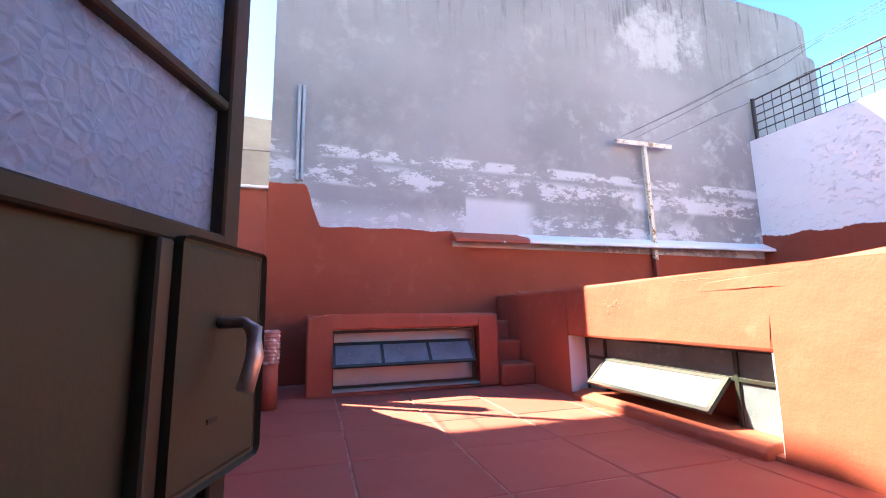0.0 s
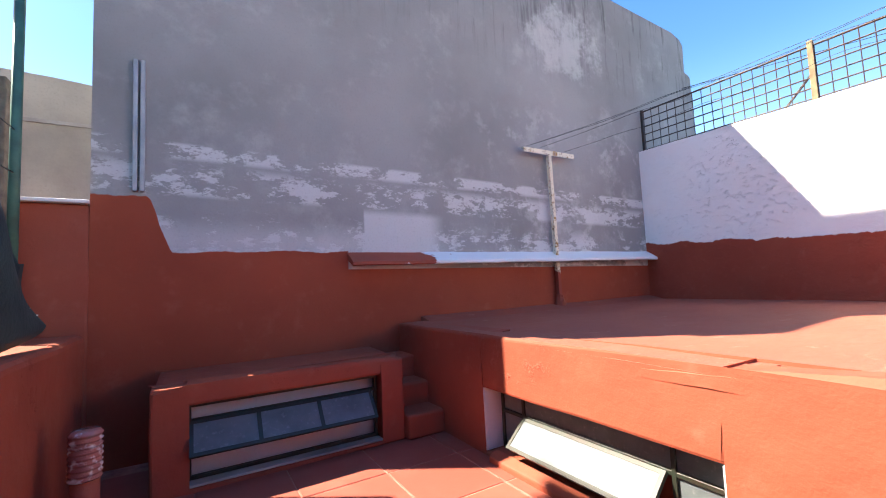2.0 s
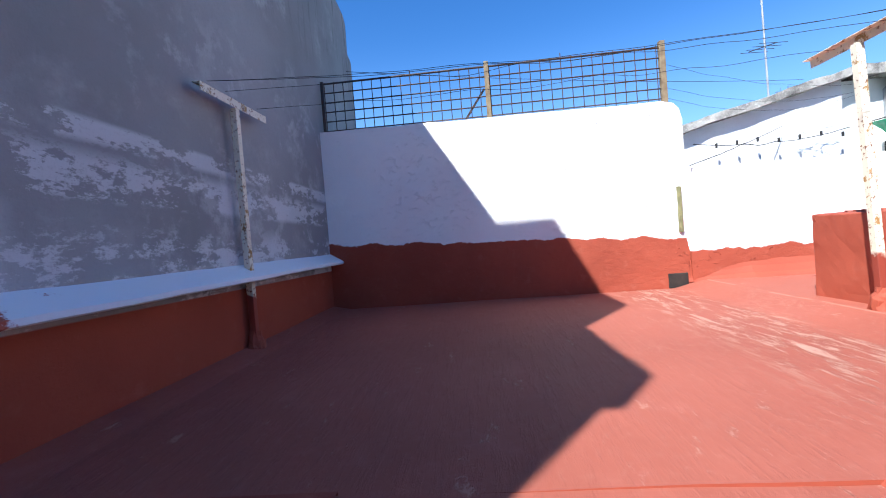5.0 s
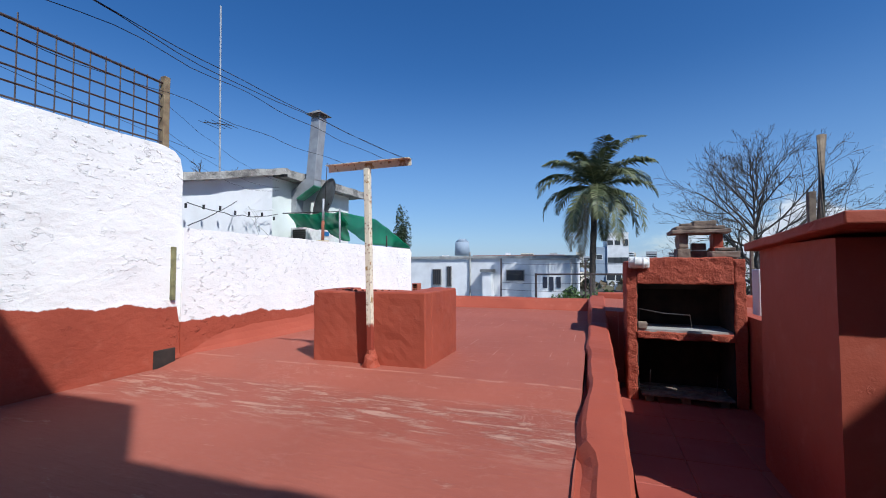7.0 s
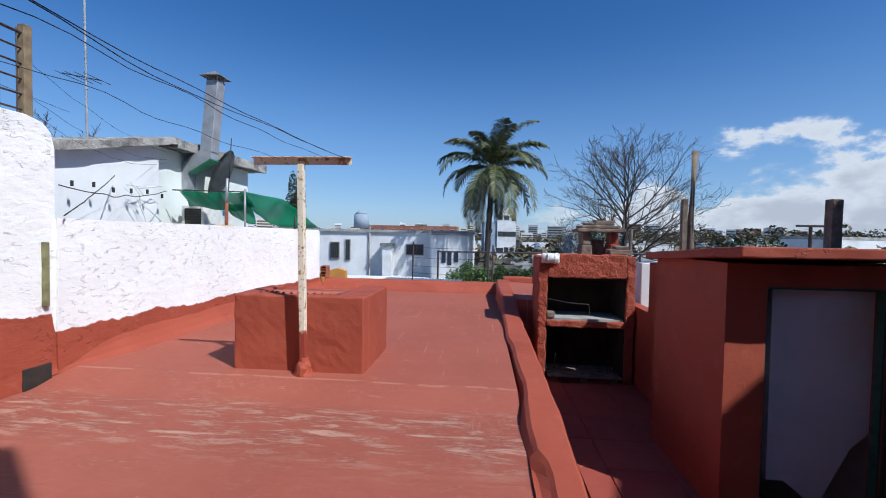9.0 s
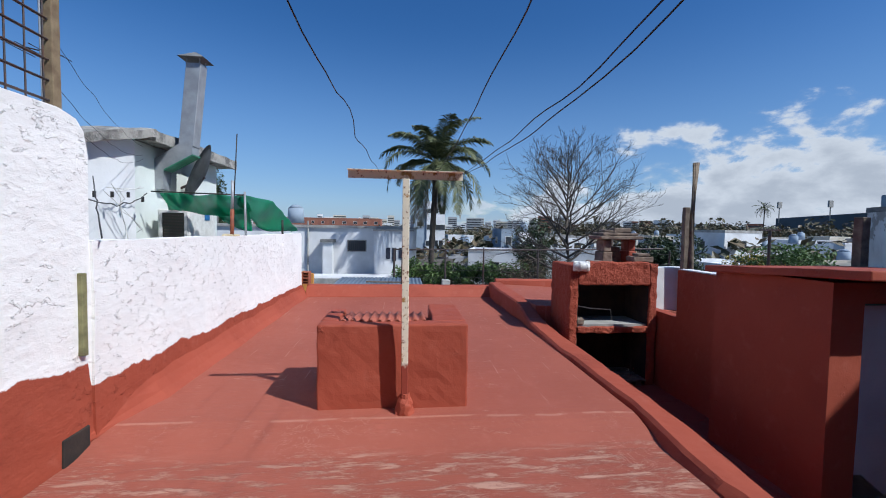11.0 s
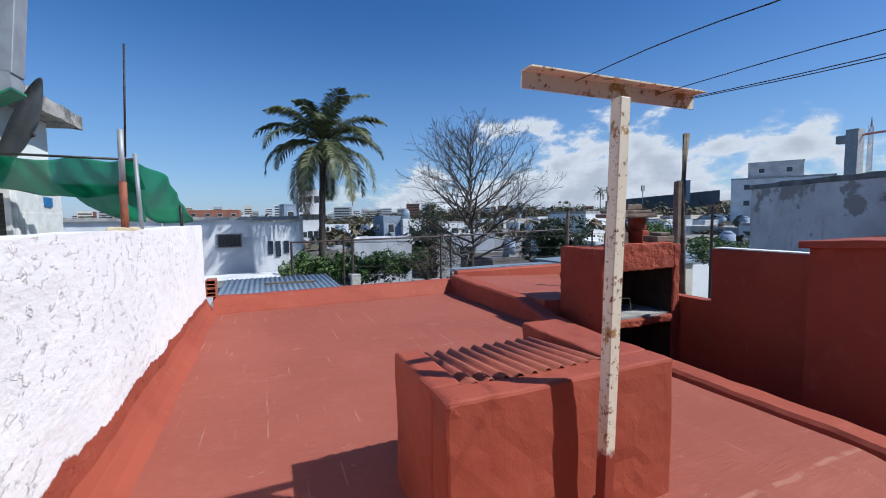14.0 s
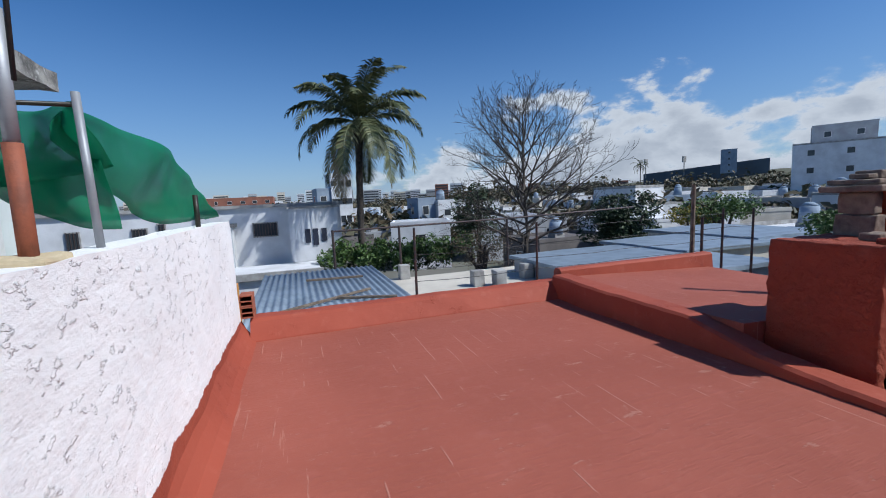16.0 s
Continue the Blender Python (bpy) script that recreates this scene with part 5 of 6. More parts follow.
def palm(at, crown, fronds, length, name, label, seed, detail=1.0):
    e = thing(name, at, label, "palm tree")
    a, c = Vector(at), Vector(crown)
    n = 26
    pts = [a.lerp(c, i / n) + Vector((0.10 * math.sin(i / n * 3), 0, 0)) for i in range(n + 1)]
    r = [0.115 + 0.012 * math.sin(i * 2.4) + (0.09 * max(0, i / n - 0.85) / 0.15) for i in range(n + 1)]
    k = length / 2.9
    part("trunk", bm_chain(bmesh.new(), pts, [q * k for q in r], 12), M_BARK, e, "", True)
    rnd = random.Random(seed)
    g = make_leaf("palm_leaflet", (0.045, 0.062, 0.024), (0.15, 0.155, 0.065))
    dry = make_leaf("dry_palm_leaflet", (0.17, 0.12, 0.06), (0.26, 0.19, 0.09))
    for f in range(fronds):
        az = f * 2.39996 + rnd.uniform(-.15, .15)
        age = f / fronds                                  # young upright, old hanging
        el = radians(80 - 122 * age ** 1.1 + rnd.uniform(-8, 8))
        L = length * rnd.uniform(0.85, 1.08) * (0.72 if age < 0.12 else 1.0)
        droop = 1.05 + 0.9 * age
        bm = bmesh.new()
        p = c + Vector((0, 0, 0.12))
        sp, seg = [p.copy()], 16
        for s in range(seg):
            d = Vector((math.cos(az) * math.cos(el), math.sin(az) * math.cos(el), math.sin(el)))
            p = p + d * (L / seg)
            el = max(el - droop * 0.075 * (0.35 + s / seg * 1.5), radians(-86))
            sp.append(p.copy())
        bm_chain(bm, sp, [0.028 * k * (1 - 0.85 * i / seg) for i in range(seg + 1)], 4)
        steps = int(46 * detail)
        for s in range(steps):
            t = 0.10 + 0.9 * s / steps
            q = t * seg
            i = min(int(q), seg - 1)
            o = sp[i].lerp(sp[i + 1], q - i)
            ax = (sp[i + 1] - sp[i]).normalized()
            side = ax.cross(Vector((0, 0, 1)))
            if side.length < 0.05:
                side = Vector((math.cos(az + 1.57), math.sin(az + 1.57), 0))
            side.normalize()
            up = side.cross(ax)
            ll = 0.58 * k * (math.sin(math.pi * min(t * 0.92 + 0.10, 1)) ** 0.6) * rnd.uniform(0.8, 1.1)
            for sg in (-1, 1):
                d = (side * sg * 0.75 + ax * 0.55 + up * rnd.uniform(-0.1, 0.3)).normalized() * ll
                tip = o + d + Vector((0, 0, -0.42 * ll))
                md = o + d * 0.5
                w = ax * 0.030 * k
                v = [bm.verts.new(o - w * 0.6), bm.verts.new(md - w), bm.verts.new(tip), bm.verts.new(md + w), bm.verts.new(o + w * 0.6)]
                bm.faces.new(v)
        part("frond", bm, dry if age > 0.89 else g, e)
    return e


palm((2.75, -25.3, -4.0), (2.4, -25.3, 6.75), 32, 4.9, "palm_tree", "tall feathery palm with a shaggy crown of arching fronds", 3)


def bare_tree(at, height, spread, seed, label, limbs=26, depth=4):
    """A leafless tree: a leading stem, limbs that arch out of it into a rounded crown, and fine twigs."""
    e = thing("bare_tree", at, label, "tree")
    rnd = random.Random(seed)
    a = Vector(at)
    fork = 0.40
    stem, rad, p = [], [], a.copy()
    for i in range(15):
        f = i / 14
        stem.append(p.copy())
        rad.append(height * (0.019 * (1 - f) ** 0.9 + 0.001))
        p = p + Vector((rnd.uniform(-.012, .012) * height, rnd.uniform(-.012, .012) * height, height * 0.96 / 14))
    part("trunk", bm_chain(bmesh.new(), stem, rad, 9), M_BARK, e, "", True)

    def grow(bm, p, d, L, r, lev):
        pts, rr = [p], [r]
        seg = 6 if lev == 1 else 4
        for i in range(seg):
            d = (d + Vector((rnd.gauss(0, .10), rnd.gauss(0, .10), rnd.gauss(0.03, .08)))).normalized()
            p = p + d * (L / seg)
            pts.append(p)
            rr.append(r * (1 - 0.72 * (i + 1) / seg))
            if lev < depth and i >= 1:
                for _ in range(2 if lev == 1 or (lev == 2 and i > 1) else 1):
                    ax = Vector((rnd.gauss(0, 1), rnd.gauss(0, 1), rnd.gauss(0.15, .8))).normalized()
                    grow(bm, p, (d + ax * rnd.uniform(0.6, 1.0)).normalized(), L * rnd.uniform(0.34, 0.56) * (1.1 - 0.4 * i / seg), rr[-1] * 0.66, lev + 1)
        bm_chain(bm, pts, [max(q, 0.005) for q in rr], 6 if lev < 2 else 4 if lev < 3 else 3)
    for i in range(limbs):
        f = fork + (0.97 - fork) * (i + rnd.uniform(0, .8)) / limbs
        az = i * 2.39996 + rnd.uniform(-.3, .3)
        k = (f - fork) / (1 - fork)
        rise = 0.10 + 1.3 * k + rnd.uniform(-.1, .25)
        L = height * spread * (0.42 * math.sqrt(max(0.05, 1 - (k * 0.95) ** 2))) * rnd.uniform(0.75, 1.05)
        q = f / 0.96 * 14
        n = min(int(q), 13)
        o = stem[n].lerp(stem[n + 1], min(q - n, 1))
        bm = bmesh.new()
        grow(bm, o, Vector((math.cos(az), math.sin(az), rise)).normalized(), L, height * (0.008 - 0.005 * k), 1)
        part("limb", bm, M_BARK, e)
    return e


bare_tree((-4.15, -18.9, -4.0), 9.9, 0.98, 11, "large leafless tree with a wide crown of fine grey twigs", 30, 4)


def make_wallmat(name, a, b):
    return simple(name, a, b, 0.7, 0.88, 0, 0.004, 14)


M_HW = [make_wallmat("house_white", (0.74, 0.745, 0.75), (0.56, 0.56, 0.56)), make_wallmat("house_grey", (0.42, 0.43, 0.44), (0.30, 0.30, 0.305)),
        make_wallmat("house_cream", (0.62, 0.57, 0.48), (0.46, 0.42, 0.35)), make_wallmat("house_dark", (0.17, 0.15, 0.14), (0.10, 0.09, 0.085)),
        make_wallmat("house_brick", (0.34, 0.14, 0.09), (0.24, 0.10, 0.07)), make_wallmat("house_blue", (0.30, 0.36, 0.43), (0.22, 0.27, 0.33))]


def house(cx, cy, w, d, z0, z1, rot, kind, seed, storeys=1, tank=False, name="flat_roof_house", label="low flat-roofed house with a parapet", cat="house", rows=None):
    """A flat-roofed house: walls with parapet, windows with frames on the two sides that face the roof."""
    rnd = random.Random(seed)
    e = thing(name, (cx, cy, z0), label, cat, "houses of the town")
    e.matrix_basis = Matrix.Translation((cx, cy, z0)) @ Matrix.Rotation(rot, 4, "Z")
    M = e.matrix_basis
    bm = bm_box(bmesh.new(), -w / 2, w / 2, -d / 2, d / 2, 0, z1 - z0, 0, 1, M)
    part("wall", bm, M_HW[kind], e)
    h = z1 - z0
    par = bmesh.new()
    t = 0.14
    for bb in ((-w / 2 - .03, w / 2 + .03, -d / 2 - .03, -d / 2 + t), (-w / 2 - .03, w / 2 + .03, d / 2 - t, d / 2 + .03), (-w / 2 - .03, -w / 2 + t, -d / 2 + t, d / 2 - t), (w / 2 - t, w / 2 + .03, -d / 2 + t, d / 2 - t)):
        bm_box(par, *bb, h + 0.002, h + 0.28, 0, 1, M)
    part("parapet", par, M_HW[kind] if rnd.random() < 0.6 else M_CONC, e)
    for st in range(storeys):
        zc = h - 1.35 - 2.8 * st
        if zc < 0.6:
            break
        nx = rows or max(1, int(w / 3.2))
        for i in range(nx):
            if rnd.random() < 0.2 and not rows:
                continue
            x = -w / 2 + (i + 0.5) * w / nx + rnd.uniform(-.2, .2)
            ww, hh = rnd.choice(((0.5, 0.45), (0.45, 0.6), (0.7, 0.5)))
            win = part("window", bm_box(bmesh.new(), x - ww, x + ww, d / 2, d / 2 + 0.03, zc - hh, zc + hh, 0, 1, M), M_PLAST, e)
            part("pane", bm_box(bmesh.new(), x - ww + .07, x + ww - .07, d / 2 + 0.03, d / 2 + 0.04, zc - hh + .07, zc + hh - .07, 0, 1, M), M_DARKGLASS, win)
        ny = max(1, int(d / 4))
        for i in range(ny):
            y = -d / 2 + (i + 0.5) * d / ny
            win = part("window", bm_box(bmesh.new(), w / 2, w / 2 + 0.03, y - 0.5, y + 0.5, zc - 0.5, zc + 0.5, 0, 1, M), M_PLAST, e)
            part("pane", bm_box(bmesh.new(), w / 2 + 0.03, w / 2 + 0.04, y - 0.43, y + 0.43, zc - 0.43, zc + 0.43, 0, 1, M), M_DARKGLASS, win)
    if tank:
        bm = bmesh.new()
        bmesh.ops.create_cone(bm, cap_ends=True, segments=14, radius1=0.6, radius2=0.52, depth=1.1, matrix=M @ Matrix.Translation((0, 0, h + 0.85)))
        bmesh.ops.create_cone(bm, cap_ends=True, segments=14, radius1=0.52, radius2=0.2, depth=0.25, matrix=M @ Matrix.Translation((0, 0, h + 1.52)))
        part("water_tank", bm, M_HW[5], e, "grey-blue plastic water tank", True)
        part("tank_stand", bm_box(bmesh.new(), -0.5, 0.5, -0.5, 0.5, h, h + 0.3, 0, 1, M), M_CONC, e)
    return e


# the long white house behind the palm
def long_house():
    e = thing("long_white_house", (9, -27, -4), "long white flat-roofed house with barred windows and a pier", "house")
    part("wall", rough_up(box(3.7, 26, -33, -26.0, -4, 2.45), 1.2, 0.01), M_HW[0], e)
    part("parapet", box(3.55, 26.1, -33.1, -25.85, 2.45, 2.62), M_CONC, e, "grey concrete parapet band")
    part("bay", rough_up(box(4.0, 6.5, -26.0, -24.9, -4, 2.3), 0.6, 0.01), M_HW[0], e)
    part("bay_coping", box(3.9, 6.6, -26.0, -24.8, 2.3, 2.42), M_CONC, e)
    part("terrace", box(5.2, 13.0, -24.8, -21.5, -4, -0.55), M_HW[0], e)
    part("terrace_edge", box(5.1, 13.1, -21.5, -21.3, -0.75, -0.45), M_CONC, e)
    for x0, x1, z0, z1 in ((7.1, 8.4, 0.85, 1.65), (12.4, 12.8, 0.4, 1.9), (13.2, 13.9, 0.5, 1.7), (16.0, 16.6, 0.3, 1.7)):
        w = part("window", box(x0, x1, -25.99, -25.93, z0, z1), M_CONC, e)
        part("pane", box(x0 + .06, x1 - .06, -25.93, -25.91, z0 + .06, z1 - .06), M_DARKGLASS, w)
        for i in range(int((x1 - x0) / 0.14)):
            part("bar", box(x0 + .08 + .14 * i, x0 + .11 + .14 * i, -25.9, -25.88, z0, z1), M_STEEL, w)
    for i, (x, h) in enumerate(((5.6, 0.75), (5.2, 0.9), (4.75, 0.7))):
        part("hanging_cloth", box(x - .14, x + .14, -24.86, -24.84, 1.2 - h, 1.2, 0.01), simple("dark_cloth", (0.02, 0.025, 0.04), (0.04, 0.045, 0.07), 6, 0.9), e)
    part("pier", box(9.3, 9.9, -26, -25.2, -4, 1.5), M_HW[0], e)
    part("pier_cap", box(9.15, 10.05, -26, -25.05, 1.5, 1.68), M_GREY2, e)
    part("downpipe", tube((11.0, -25.9, -1), (11.0, -25.9, 2.9), 0.06), M_CONC, e)
    part("chimney", box(17.2, 18.0, -27, -26.3, 2.6, 3.3), M_GREY2, e)
    bm = bmesh.new()
    bmesh.ops.create_cone(bm, cap_ends=True, segments=16, radius1=0.62, radius2=0.55, depth=1.1, matrix=Matrix.Translation((12.6, -29.2, 3.3)))
    bmesh.ops.create_cone(bm, cap_ends=True, segments=16, radius1=0.55, radius2=0.25, depth=0.25, matrix=Matrix.Translation((12.6, -29.2, 3.97)))
    part("water_tank", bm, M_HW[5], e, "grey-blue plastic water tank", True)
    return e


long_house()

# tin-roofed shed just beyond the parapet
def corrugated(x0, x1, y0, y1, za, zb, pitch, amp, mat, name, label):
    """Ridges run along y; za at y1 (near), zb at y0 (far)."""
    e = thing(name, ((x0 + x1) / 2, (y0 + y1) / 2, za), label, "roof")
    bm = bmesh.new()
    n = int((x1 - x0) / pitch * 6)
    prev = None
    for i in range(n + 1):
        x = x0 + (x1 - x0) * i / n
        z = amp * math.sin(2 * math.pi * i / 6)
        row = [bm.verts.new(p) for p in ((x, y1, za + z), (x, y0, zb + z), (x, y0, zb + z - .01), (x, y1, za + z - .01))]
        if prev:
            for j in range(4):
                bm.faces.new((prev[j], row[j], row[(j + 1) % 4], prev[(j + 1) % 4]))
        prev = row
    part("sheet", bm, mat, e, "", True)
    part("shed_wall", box(x0 + .1, x1 - .1, y0 + .1, y1 - .1, -4, min(za, zb) - 0.06), M_HW[0], e)
    return e


e = thing("orange_gable", (7.2, -9.5, -4), "orange painted gable wall just beyond the parapet", "wall")
part("wall", prism([(7.22, -4), (7.22, 1.12), (7.5, 1.2), (8.9, 0.75), (8.9, -4)], "y", -9.6, -9.4), simple("orange_paint", (0.62, 0.28, 0.06), (0.48, 0.21, 0.05), 1.5, 0.85), e)
e = corrugated(3.85, 7.2, -15.2, -7.4, 0.42, 0.36, 0.155, 0.022, M_TIN, "tin_roof_shed", "blue-grey corrugated tin roof held down with battens")
for a, b in (((6.7, -9.6), (4.6, -11.0)), ((6.0, -13.0), (4.5, -12.8)), ((5.4, -10.4), (4.2, -9.9))):
    part("batten", tube((a[0], a[1], 0.45), (b[0], b[1], 0.45), 0.035, None, 5), M_WOOD, e)
for i, (x0, x1, y0, y1, z, m, nm, lb) in enumerate((
        (-1.9, 3.75, -15.6, -8.2, -0.25, M_HW[2], "flat_roof", "pale dusty flat roof with patched membrane"),
        (-6.6, -1.0, -14.6, -9.0, 0.35, M_TIN, "flat_roof", "blue-grey sheet roof of a low shed"),
        (-11.5, -5.8, -15.6, -11.4, 0.42, M_TIN, "flat_roof", "weathered blue-grey sheet roof"),
        (-14.8, -10.0, -17.5, -12.0, 0.5, M_TIN, "flat_roof", "weathered grey sheet roof"),
        (-5.2, -1.3, -11.8, -7.2, 0.05, M_HW[0], "flat_roof", "whitewashed flat roof slab"))):
    e = thing(nm, ((x0 + x1) / 2, (y0 + y1) / 2, z), lb, "roof")
    part("slab", rough_up(box(x0, x1, y0, y1, z - 0.12, z), 0.9, 0.03, 0.8), m, e)
    part("wall", box(x0 + .15, x1 - .15, y0 + .15, y1 - .15, -4, z - 0.12), M_HW[i % 3], e)
e = corrugated(-0.3, 1.2, -12.4, -10.8, -0.17, -0.2, 0.18, 0.03, M_GALV, "roof_sheet", "loose grey corrugated sheet lying on a flat roof")
for x, y in ((2.7, -15.4), (-0.9, -13.2), (0.4, -12.6), (1.0, -12.9)):
    single("chimney_pot", rough_up(box(x - .18, x + .18, y - .18, y + .18, -0.3, 0.25, 0.03), 0.2, 0.02, 4), M_CONC, "small rough cement vent stub on a roof", "vent")
e = thing("pergola_frame", (2.7, -15.8, 0), "rusty steel pipe frame behind the sheds", "frame")
for x in (2.7, -1.6, 5.0):
    part("post", tube((x, -15.8, -4), (x, -15.8, 1.6), 0.045), M_STEEL, e)
part("rail", tube((5.0, -15.8, 1.55), (-1.6, -15.8, 1.6), 0.035), M_STEEL, e)
part("rail", tube((-1.6, -15.8, 1.6), (-7.5, -15.5, 1.75), 0.035), M_STEEL, e)

# creeper hedge under the palm
e = thing("hedge", (1.8, -18.0, -4), "leafy green creeper hedge below the palm", "hedge")
bm = bmesh.new()
for i in range(13):
    leaf_cloud((4.6 - 0.62 * i, -23.6 - 0.4 * (i % 3), -0.45 + 0.25 * math.sin(i * 1.7)), (0.9, 0.9, 1.0), 420, 0.11, 100 + i, 5, bm)
part("leaves", bm, M_LEAF_GR, e)
part("dark_leaves", leaf_cloud((1.0, -24.4, -0.7), (4.6, 0.9, 1.3), 2600, 0.13, 140, 14), M_LEAF_DK, e)
bushy("bush", (-2.2, -19.6, -4), (-2.2, -19.6, 0.0), (2.3, 1.6, 1.3), 3400, 0.05, 31, M_LEAF_BR, "tangled leafless brown shrub beside the hedge", 14)
bushy("dense_tree", (-10.1, -18.9, -4), (-10.1, -18.9, 0.7), (2.5, 2.2, 2.0), 6500, 0.11, 41, M_LEAF_DK, "round dark glossy evergreen tree", 12)
bushy("dense_tree", (-4.9, -26.0, -4), (-4.9, -26.0, 1.2), (2.3, 2.0, 2.4), 4200, 0.10, 42, M_LEAF_DK, "dark evergreen tree behind the bare tree", 9)
bushy("bush", (-17.0, -20.5, -4), (-17.0, -20.5, 0.6), (2.6, 1.8, 1.0), 2600, 0.09, 43, M_LEAF_YE, "bush with yellow blossom and thin leaves", 9)
bushy("bush", (-17.6, -19.2, -4), (-17.6, -19.2, 1.0), (2.8, 2.0, 1.2), 2600, 0.10, 44, M_LEAF_GR, "loose green shrub behind the sheds", 11)
bushy("bush", (-8.6, -8.6, -4), (-8.6, -8.6, 1.1), (2.0, 1.2, 0.8), 2300, 0.07, 45, M_LEAF_GR, "green shrub beside the pale wall", 9)
bushy("cypress_tree", (21.7, -37.2, -4), (21.7, -37.2, 3.6), (1.15, 1.15, 5.6), 6000, 0.14, 46, M_LEAF_DK, "tall narrow dark cypress", 26)
bare_tree((13.6, -6.0, -4), 8.6, 0.5, 21, "leafless brush-like tree behind the neighbour's roof", 14, 3)
bare_tree((11.6, -9.0, -4), 8.0, 0.5, 22, "leafless brush-like tree behind the neighbour's roof", 14, 3)

# pale high wall to the south-west
def make_peeling():
    k = Mat("peeling_pale_render", 0.9, 0, 0.2)
    c = k.mix(k.step(k.noise(0.8, 6), 0.35, 0.7), (0.60, 0.60, 0.60), (0.42, 0.42, 0.42))
    bare = k.step(k.math("ADD", k.noise(1.1, 8, rough=0.68), k.math("MULTIPLY", k.step(k.axis(2), 2.0, 3.1), 0.10)), 0.58, 0.63)
    c = k.mix(k.math("MULTIPLY", bare, 0.8), c, (0.23, 0.21, 0.19))
    c = k.mix(k.math("MULTIPLY", k.step(k.noise(5, 7, k.scaled(k.pos, (1, 1, 0.25)), 0.65), 0.54, 0.66), 0.4), c, (0.28, 0.275, 0.27))
    k.color(c)
    k.bump(bare, -0.01, 0.7)
    k.bump(k.noise(12, 7), 0.01, 0.5)
    return k.m


bm = prism([(-7.9, -7.2), (-4.2, 0.9), (-4.5, 1.0), (-8.2, -7.1)], "z", -4, 3.15)
e = thing("pale_high_wall", (-6, -3, -4), "pale grey weathered high wall of a neighbouring building", "building")
part("wall", rough_up(bm, 0.8, 0.02), make_peeling(), e, "peeling pale render with bare grey patches")
part("coping", rough_up(prism([(-7.95, -7.3), (-4.1, 1.0), (-4.6, 1.1), (-8.3, -7.2)], "z", 3.15, 3.28), 0.4, 0.03, 2), M_GREY2, e, "blackened crumbling coping")

# ---- houses of the town ----
rnd = random.Random(77)
spots = []


def clear(x, y, w, d):
    for (a, b, c, f) in spots:
        if abs(x - a) < (w + c) / 2 + 0.3 and abs(y - b) < (d + f) / 2 + 0.3:
            return False
    return True


for (x, y, w, d) in ((9, -28, 36, 14), (3.6, -18.6, 8, 6), (-4.2, -19, 5, 4), (-10, -19, 6, 5), (-5, -26, 5, 4), (-17, -20, 7, 5), (21.7, -37, 3, 3), (-12, -13, 14, 8)):
    spots.append((x, y, w, d))
for (x, y, w, d) in ((1, -72, 8, 6), (-11, -55, 7, 5)):
    spots.append((x, y, w, d))
count = 0
for ring in range(14):
    r0 = 30 + ring * 8
    for k in range(26):
        if count >= 190:
            break
        ang = radians(-80 + 112 * (k + rnd.uniform(.1, .9)) / 26)
        r = r0 + rnd.uniform(0, 8)
        x, y = 5 + r * math.sin(ang), -r * math.cos(ang)
        w, d = rnd.uniform(3.5, 8), rnd.uniform(3, 6)
        if not clear(x, y, w, d):
            continue
        spots.append((x, y, w, d))
        top = rnd.choice((-1.7, -1.3, -0.9, -0.6, -0.2)) + (0.010 * r) + (rnd.random() < 0.08) * 1.5 + 0.02 * max(0, -x - 30)
        kind = rnd.choices((0, 1, 2, 3, 4, 5), (6.5, 3, 2, 1.5, 1.2, 0.8))[0]
        lab = ("low white flat-roofed town house", "low grey flat-roofed town house", "cream flat-roofed town house", "dark stained flat-roofed town house", "brick-red town house with flat roof", "blue-grey flat-roofed town house")[kind]
        house(x, y, w, d, -4.0, top, rnd.uniform(-.35, .35), kind, count, 2, rnd.random() < 0.18, label=lab)
        count += 1
house(-84, -48, 20, 14, -4, 8.3, 0.55, 0, 501, 5, False, "apartment_block", "white modern apartment block with balconies", "building", 4)
house(-83, -48, 6, 8, 8.3, 11.5, 0.55, 1, 502, 1, False, "apartment_block", "grey roof room of an apartment block", "building", 1)
house(-0.7, -72, 3.2, 5, -4, 6.9, 0.1, 0, 503, 3, False, "apartment_block", "white apartment block with a tower beyond the palm", "building", 3)
house(2.0, -72, 2.2, 5, -4, 4.6, 0.1, 5, 504, 1, False, "apartment_block", "blue-grey rendered stair tower of a block", "building", 1)
house(30, -160, 34, 12, -4, 5.5, 0.0, 4, 505, 3, False, "brick_block", "long red-brick apartment block far away", "building", 9)
house(-30, -40, 6, 5, -4, 2.6, 0.3, 0, 506, 1, False, label="small white house with a flat roof")
house(-9.6, -55, 2.4, 4, -4, 2.4, 0.1, 5, 507, 1, False, label="blue-grey rendered cube of a stepped house")
house(-12.2, -54.5, 2.6, 4, -4, 2.0, 0.1, 0, 508, 1, True, label="white stepped house with a roof tank")

